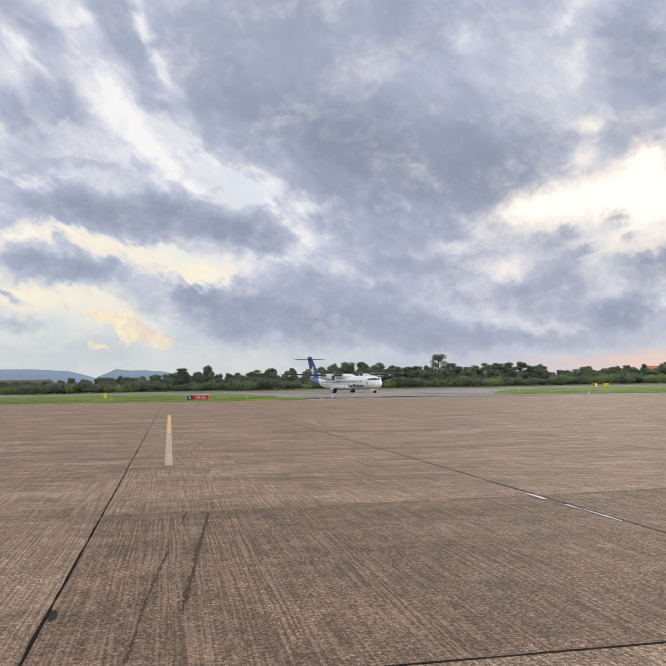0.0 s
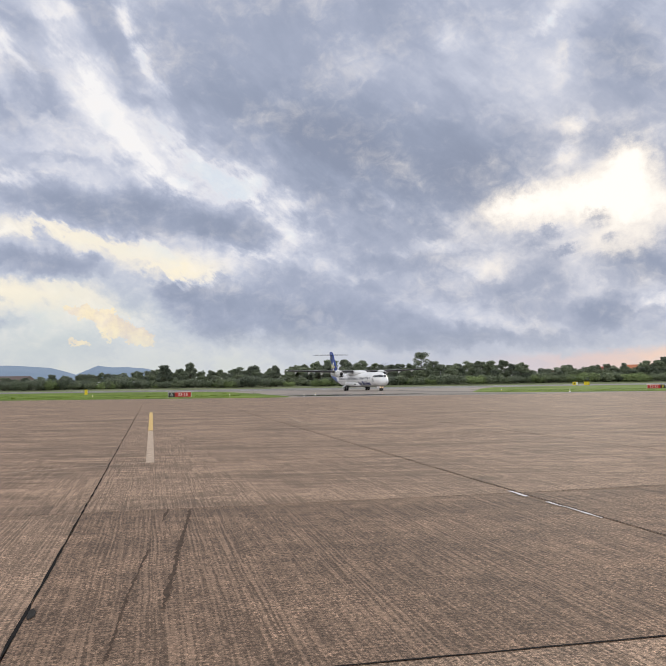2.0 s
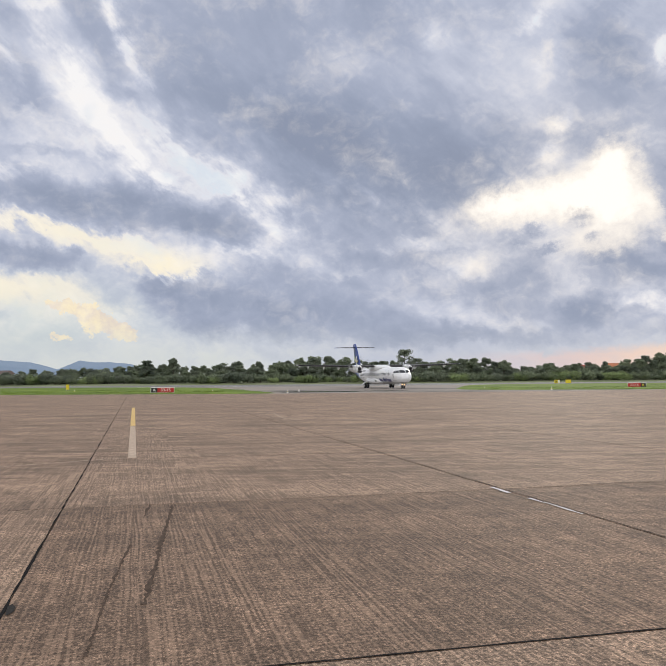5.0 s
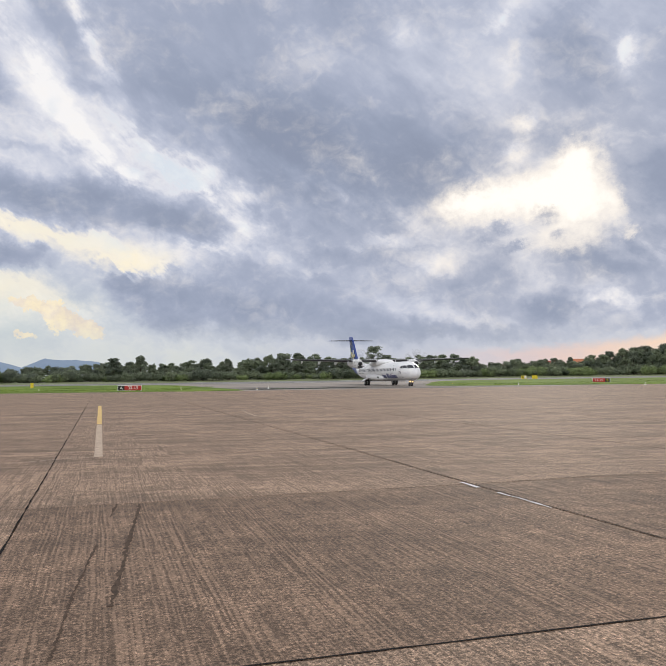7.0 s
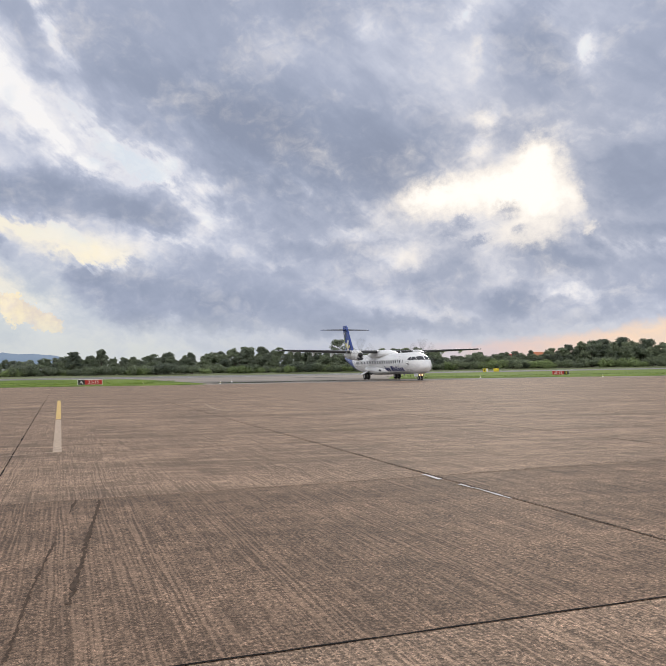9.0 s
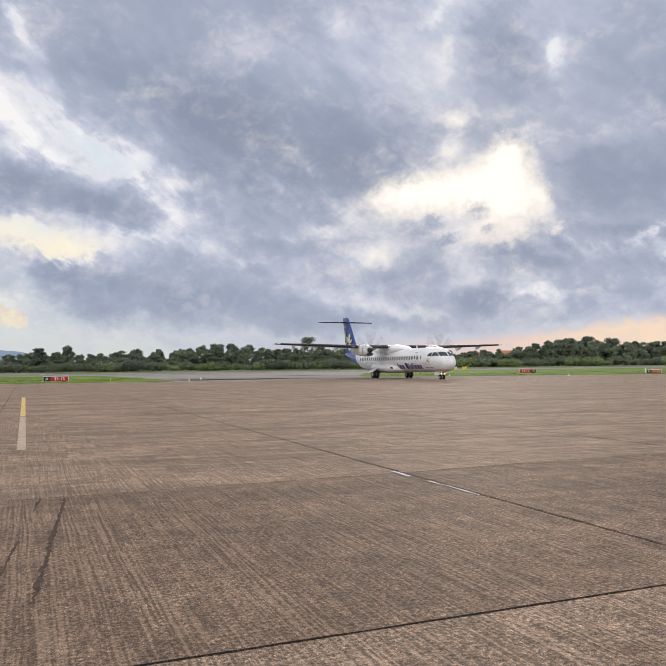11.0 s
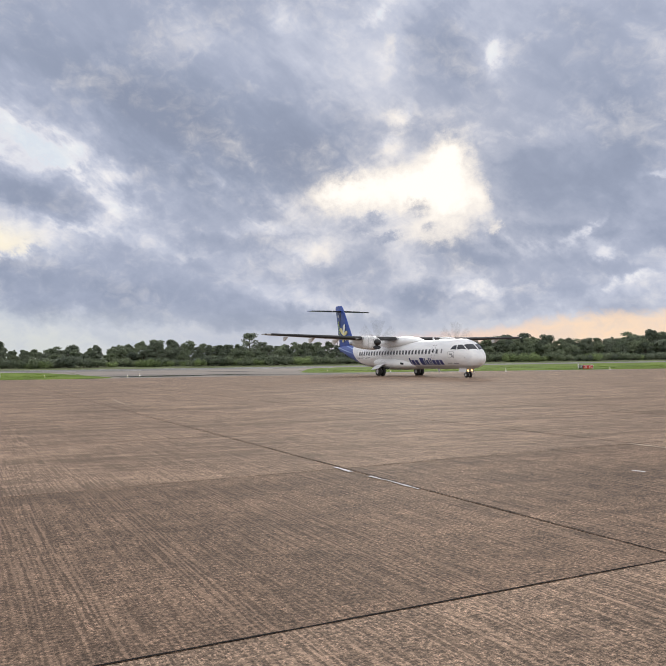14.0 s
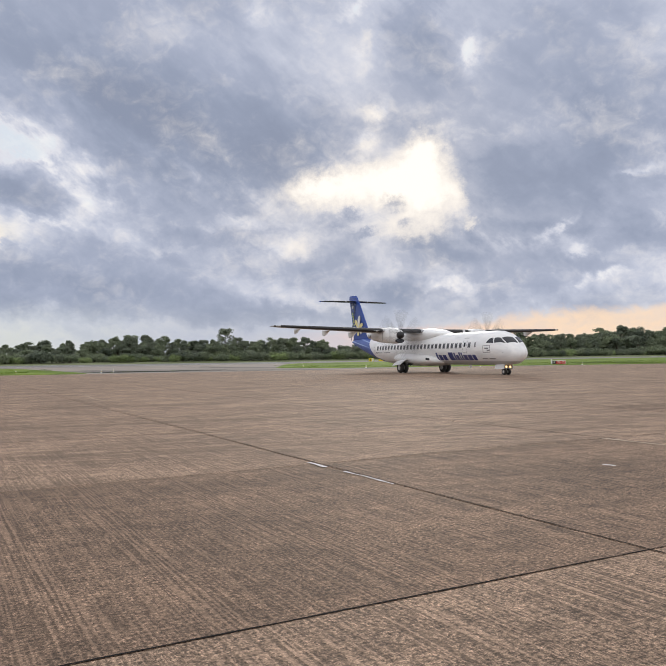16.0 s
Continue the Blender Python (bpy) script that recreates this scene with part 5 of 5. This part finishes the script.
        for y0, y1 in ((1.25, 3.35), (4.75, 13.05)):
            rows = []
            for k in range(7):
                y = y0 + (y1 - y0) * k / 6
                l, c, t, z = (float(np.interp(y, [s[3] for s in secs], [s[i] for s in secs])) for i in (0, 1, 2, 4))
                ring = [(p[0] + 0.012, p[1], p[2] * 1.0 + (0.012 if p[2] > z else -0.012)) for p in foil(l, c, t, (side * y, z)) if p[0] > l - c * 0.16]
                rows.append(ring)
            n = min(len(r) for r in rows)
            bm = bmesh.new()
            vr = [[bm.verts.new(p) for p in r[:n]] for r in rows]
            for p, q in zip(vr, vr[1:]):
                for i in range(n - 1):
                    bm.faces.new((p[i], p[i + 1], q[i + 1], q[i]))
            part("deicing_boot", bm, BOOT, wing, "black rubber leading edge", True)
        for y in (2.6, 6.3, 8.7, 11.2):
            l, c, z = (float(np.interp(y, [s[3] for s in secs], [s[i] for s in secs])) for i in (0, 1, 4))
            rows = []
            for f, w, dz in ((-0.55, 0.02, 0.0), (-0.75, 0.07, 0.14), (-0.95, 0.09, 0.26), (-1.12, 0.06, 0.30), (-1.22, 0.02, 0.2)):
                s = (1.15 - y * 0.045)
                rows.append([(l + f * c, side * y - w, z - 0.10), (l + f * c, side * y + w, z - 0.10), (l + f * c, side * y + w * 0.4, z - 0.12 - dz * 1.7 * s), (l + f * c, side * y - w * 0.4, z - 0.12 - dz * 1.7 * s)])
            part("flap_fairing", loft(rows), WHITE, wing)
        part("tip_light", spin([(0.01, -0.16), (0.05, -0.1), (0.06, 0.1), (0.01, 0.16)], 10, "X"), GLASS, wing, at=pose(-9.9, side * 13.45, 3.66))
        # engine
        ny, nz = side * 4.05, 2.98
        rings = []
        for x, w, z0, z1 in ((-7.75, 0.36, -0.42, 0.36), (-7.9, 0.46, -0.62, 0.44), (-8.4, 0.55, -0.66, 0.56), (-9.3, 0.60, -0.60, 0.64), (-10.4, 0.58, -0.52, 0.60), (-11.6, 0.46, -0.36, 0.50), (-12.7, 0.26, -0.1, 0.44), (-13.2, 0.08, 0.2, 0.38)):
            rings.append([(x, ny + w * math.copysign(abs(math.cos(2 * math.pi * k / 28)) ** 0.8, math.cos(2 * math.pi * k / 28)), nz + (z0 + z1) / 2 + (z1 - z0) / 2 * math.copysign(abs(math.sin(2 * math.pi * k / 28)) ** 0.8, math.sin(2 * math.pi * k / 28))) for k in range(28)])
        nac = part("engine_nacelle", loft(rings), WHITE, plane, "white engine nacelle with a dark intake", True)
        part("intake", spin([(0.17, -0.12), (0.27, -0.1), (0.30, 0.05), (0.26, 0.14)], 20, "X"), GLASS, nac, at=pose(-7.72, ny, nz - 0.44) @ Matrix.Diagonal((1, 1.25, 0.6, 1)))
        bm = bmesh.new()
        for x in (-8.25, -9.35):
            add_box(bm, (0.025, 0.02, 0.85), pose(x, ny + side * (0.56 if x > -9 else 0.607), nz - 0.02))
        part("panel_seam", bm, LINE_GREY, nac)
        part("exhaust", spin([(0.10, -0.3), (0.16, -0.2), (0.17, 0.3)], 16, "X"), METAL, nac, at=pose(-12.0, ny + side * 0.34, nz + 0.02))
        prop = part("propeller", spin([(0.02, 0.42), (0.12, 0.36), (0.22, 0.2), (0.27, 0.0), (0.27, -0.18)], 24, "X"), BOOT, plane, "dark spinner with six blades", True, at=pose(-7.55, ny, nz))
        for k in range(6):
            rows = []
            for r, c, tw in ((0.2, 0.07, 62), (0.45, 0.10, 52), (0.9, 0.13, 40), (1.4, 0.145, 30), (1.8, 0.12, 24), (1.96, 0.07, 20)):
                t = radians(tw)
                ring = []
                for u, v in ((-0.5, 0), (-0.2, 0.06), (0.5, 0), (-0.2, -0.05)):
                    ring.append((c * (u * math.sin(t) + v * math.cos(t)), c * (u * math.cos(t) - v * math.sin(t)), r))
                rows.append(ring)
            part("blade", loft(rows), BLADE, prop, at=pose(0, 0, 0, 60 * k, 0, 0))
        PROPELLERS.append((prop, -7.55, ny, nz))
    # fin, rudder, tail plane
    fin = part("fin", loft([foil(l, c, t, (0, z), True) for l, c, t, z in ((-19.0, 5.0, 0.05, 2.4), (-19.9, 4.2, 0.08, 3.2), (-20.9, 3.35, 0.10, 4.0), (-22.5, 2.35, 0.11, 6.3), (-23.2, 1.95, 0.11, 7.2), (-23.5, 1.6, 0.10, 7.46), (-23.9, 1.0, 0.06, 7.52))]), BLUE, plane, "deep blue fin with a pale flower emblem", True)
    part("dorsal_fin", loft([foil(l, c, 0.045, (0, z), True) for l, c, z in ((-15.8, 6.0, 2.7), (-16.6, 5.2, 3.05), (-18.6, 3.2, 3.4), (-20.2, 1.4, 4.0))]), WHITE, fin, smooth=True)
    bm = bmesh.new()
    for s in (-1, 1):
        add_box(bm, (0.10, 0.012, 4.0), pose(-23.98, s * 0.140, 4.9, 0, 15, 0))
    part("rudder_seam", bm, GLASS, fin)
    for s in (-1, 1):
        # flower: petals in white and yellow, and a run of pale green bars along the rudder
        for k, (a, ln) in enumerate(((20, 0.8), (75, 0.95), (130, 0.8), (-35, 0.7), (-90, 0.6))):
            bm = bmesh.new()
            ring = [bm.verts.new((0.05 * ln + ln * (0.5 - 0.5 * math.cos(2 * math.pi * i / 16)), 0, 0.24 * ln * math.sin(2 * math.pi * i / 16) * (0.7 + 0.3 * math.cos(2 * math.pi * i / 16 + 3.14)))) for i in range(1, 16)]
            bm.faces.new(ring)
            got = bmesh.ops.extrude_face_region(bm, geom=list(bm.faces))
            bmesh.ops.translate(bm, verts=[v for v in got["geom"] if isinstance(v, bmesh.types.BMVert)], vec=(0, -s * 0.06, 0))
            part("petal", bm, SIGN_WHITE if k % 2 else YELLOW_PALE, fin, at=pose(-22.75, s * 0.235, 4.2, 0, -a, 0) @ Matrix.Diagonal((1.25, 1, 1.35, 1)))
        for k in range(6):
            part("fin_bar", box((0.22, 0.012, 0.2), pose(-23.62 - 0.10 * k, s * (0.17 - 0.006 * k), 4.25 + 0.29 * k, 0, 18, 0)), GREEN_PALE, fin)
        part("fin_bar", box((0.4, 0.012, 0.28), pose(-24.05, s * 0.17, 6.35, 0, 15, 0), 0.003), LINE_PALE, fin)
    for side in (-1, 1):
        secs = [(-23.35, 1.55, 0.11, 0.05, 6.86), (-23.5, 1.35, 0.11, 1.8, 6.86), (-23.75, 1.0, 0.10, 3.45, 6.86), (-23.95, 0.7, 0.08, 3.68, 6.86)]
        tail = part("tailplane", loft([foil(l, c, t, (side * y, z)) for l, c, t, y, z in secs]), BLUE, plane, "thin tailplane with a black leading edge", True)
        bm = loft([foil(l + 0.02, c * 0.2, t * 4.4, (side * y, z)) for l, c, t, y, z in secs[:3]])
        part("deicing_boot", bm, BOOT, tail, smooth=True)
        part("static_light", spin([(0.01, -0.1), (0.05, 0), (0.01, 0.1)], 8, "X"), SIGN_WHITE, tail, at=pose(-23.4, side * 1.2, 6.86))
    part("tailplane_bullet", spin([(0.02, 0.95), (0.15, 0.6), (0.19, 0.0), (0.13, -0.7), (0.02, -1.1)], 16, "X"), BLUE, plane, smooth=True, at=pose(-23.9, 0, 6.88))
    # landing gear
    for side in (-1, 1):
        y = side * 2.05
        part("gear_leg", tube(bmesh.new(), (-10.77, y, 0.40), (-10.62, side * 1.5, 1.05), 0.10, 0.13, 12), METAL, plane)
        bm = bmesh.new()
        tube(bm, (-10.77, y - 0.30, 0.43), (-10.77, y + 0.30, 0.43), 0.07)
        tube(bm, (-11.4, side * 1.6, 0.95), (-10.85, y, 0.5), 0.06, 0.05)
        part("axle", bm, METAL, plane)
        rows = []
        for k in range(6):
            a = radians(20 + 16 * k)
            z = 1.08 + 0.02 * k - 0.10 * k * (k / 5)
            yy = side * (1.75 + 0.17 * k)
            rows.append([(-11.55, yy, z - 0.12), (-10.15, yy, z), (-10.15, yy, z + 0.035), (-11.55, yy, z - 0.085)])
        part("gear_door", loft(rows), WHITE, plane, "white curved wheel door")
        part("wheel_bay", box((1.7, 0.7, 0.06), pose(-10.8, side * 1.45, 0.80, side * -30, 0, 0)), BOOT, plane)
        for k in (-1, 1):
            WHEELS.append((wheel(plane, "main_wheel", -10.77, y + k * 0.21, 0.43, 0.27), -10.77, y + k * 0.21, 0.43))
    part("nose_leg", tube(bmesh.new(), (0, 0, 0.22), (-0.18, 0, 1.0), 0.065, 0.09, 12), METAL, plane)
    part("nose_axle", tube(bmesh.new(), (0, -0.2, 0.23), (0, 0.2, 0.23), 0.05), METAL, plane)
    for side in (-1, 1):
        part("nose_gear_door", box((1.0, 0.03, 0.42), pose(-0.25, side * 0.36, 0.62, side * 14, 0, 0), 0.01), WHITE, plane)
        WHEELS.append((wheel(plane, "nose_wheel", 0, side * 0.17, 0.225, 0.17), 0, side * 0.17, 0.225))
        lamp = part("landing_lamp", spin([(0.02, -0.06), (0.06, -0.05), (0.085, 0.03), (0.085, 0.06)], 18, "X"), METAL, plane, at=pose(0.16, side * 0.17, 0.56))
        part("lens", spin([(0.08, -0.005), (0.06, 0.02), (0.015, 0.035)], 18, "X"), LAMP_GLOW, lamp, "lit amber-white lamp", at=pose(0.066, 0, 0))
    part("lamp_bracket", box((0.08, 0.6, 0.05), pose(0.05, 0, 0.48), 0.01), METAL, plane)
    part("antenna", box((0.25, 0.03, 0.3), pose(-5.0, 0, 3.22, 0, -20, 0), 0.008), WHITE, plane)
    part("antenna", box((0.25, 0.03, 0.28), pose(-4.2, 0, 0.58, 0, 20, 0), 0.008), WHITE, plane)
    part("beacon", spin([(0.02, 0.1), (0.06, 0.06), (0.07, 0.0)], 12, "X"), SIGN_RED, plane, at=pose(-13.0, 0, 3.46, 0, -90, 0))
    return plane


YELLOW_PALE = material("pale_yellow_paint", (0.75, 0.66, 0.30), 0.4, vary=0.08)
GREEN_PALE = material("pale_green_paint", (0.45, 0.58, 0.16), 0.4, vary=0.08)
LINE_PALE = material("pale_grey_paint", (0.45, 0.48, 0.55), 0.4, vary=0.08)

# seconds, x, y, heading, bank
TAXI = [
    (0.0, 7.54, 124.49, -60.0, 0.1), (1.5, 10.17, 117.41, -69.0, 0.3), (3.0, 12.02, 109.29, -76.3, 0.4), (4.0, 13.29, 103.82, -78.0, 0.5), (6.5, 17.00, 89.50, -78.9, 0.2),
    (8.0, 19.20, 79.90, -79.5, 0.0), (9.0, 20.50, 74.70, -79.6, 0.0), (11.5, 22.97, 60.90, -79.9, -0.3), (12.5, 23.85, 56.60, -80.5, -0.4), (13.5, 24.70, 52.60, -80.9, -0.5),
    (14.5, 25.28, 48.35, -81.5, -0.5), (16.0, 25.97, 42.69, -83.3, -0.4),
]


def taxi_pose(x, y, heading, bank):
    return pose(x, y, 0, bank, 0, heading)


def rolled(t):
    """Metres that the airliner has rolled by t."""
    ts = [r[0] for r in TAXI]
    d = [0.0]
    for a, b in zip(TAXI, TAXI[1:]):
        d.append(d[-1] + math.hypot(b[1] - a[1], b[2] - a[2]))
    return float(np.interp(t, ts, d))


def motions():
    plane = bpy.data.objects["airliner"]
    walk(plane, [(t, taxi_pose(x, y, h, b)) for t, x, y, h, b in TAXI])
    for wh, x, y, r in WHEELS:
        step = 0.1 if r > 0.3 else 1 / 15
        n = int(round(16.0 / step))
        walk(wh, [(k * step, pose(x, y, r, 0, math.degrees(rolled(k * step) / r) % 360, 0)) for k in range(n + 1)])
    for prop, x, y, z in PROPELLERS:
        walk(prop, [(k / FPS, pose(x, y, z, 86.0 * k % 360, 0, 0)) for k in range(16 * FPS + 1)])


build_ground()
island("grass_island_west", rounded([(-400, 126), (-60, 82), (-1.5, 73.3), (-20, 149), (-400, 149)], [1, 10, 5, 34, 1]), "strip of mown green grass between apron and runway", 0.06)
island("grass_island_east", rounded([(19, 86), (60, 73.2), (71, 73.2), (170, 149), (36, 149)], [9, 10, 6, 40, 20]), "strip of bright green mown grass between apron and runway", 0.08)
build_hills()
build_trees()
build_houses()
build_field_things()
build_airliner()
build_apron()
build_apron_marks()
build_taxi_marks()
motions()
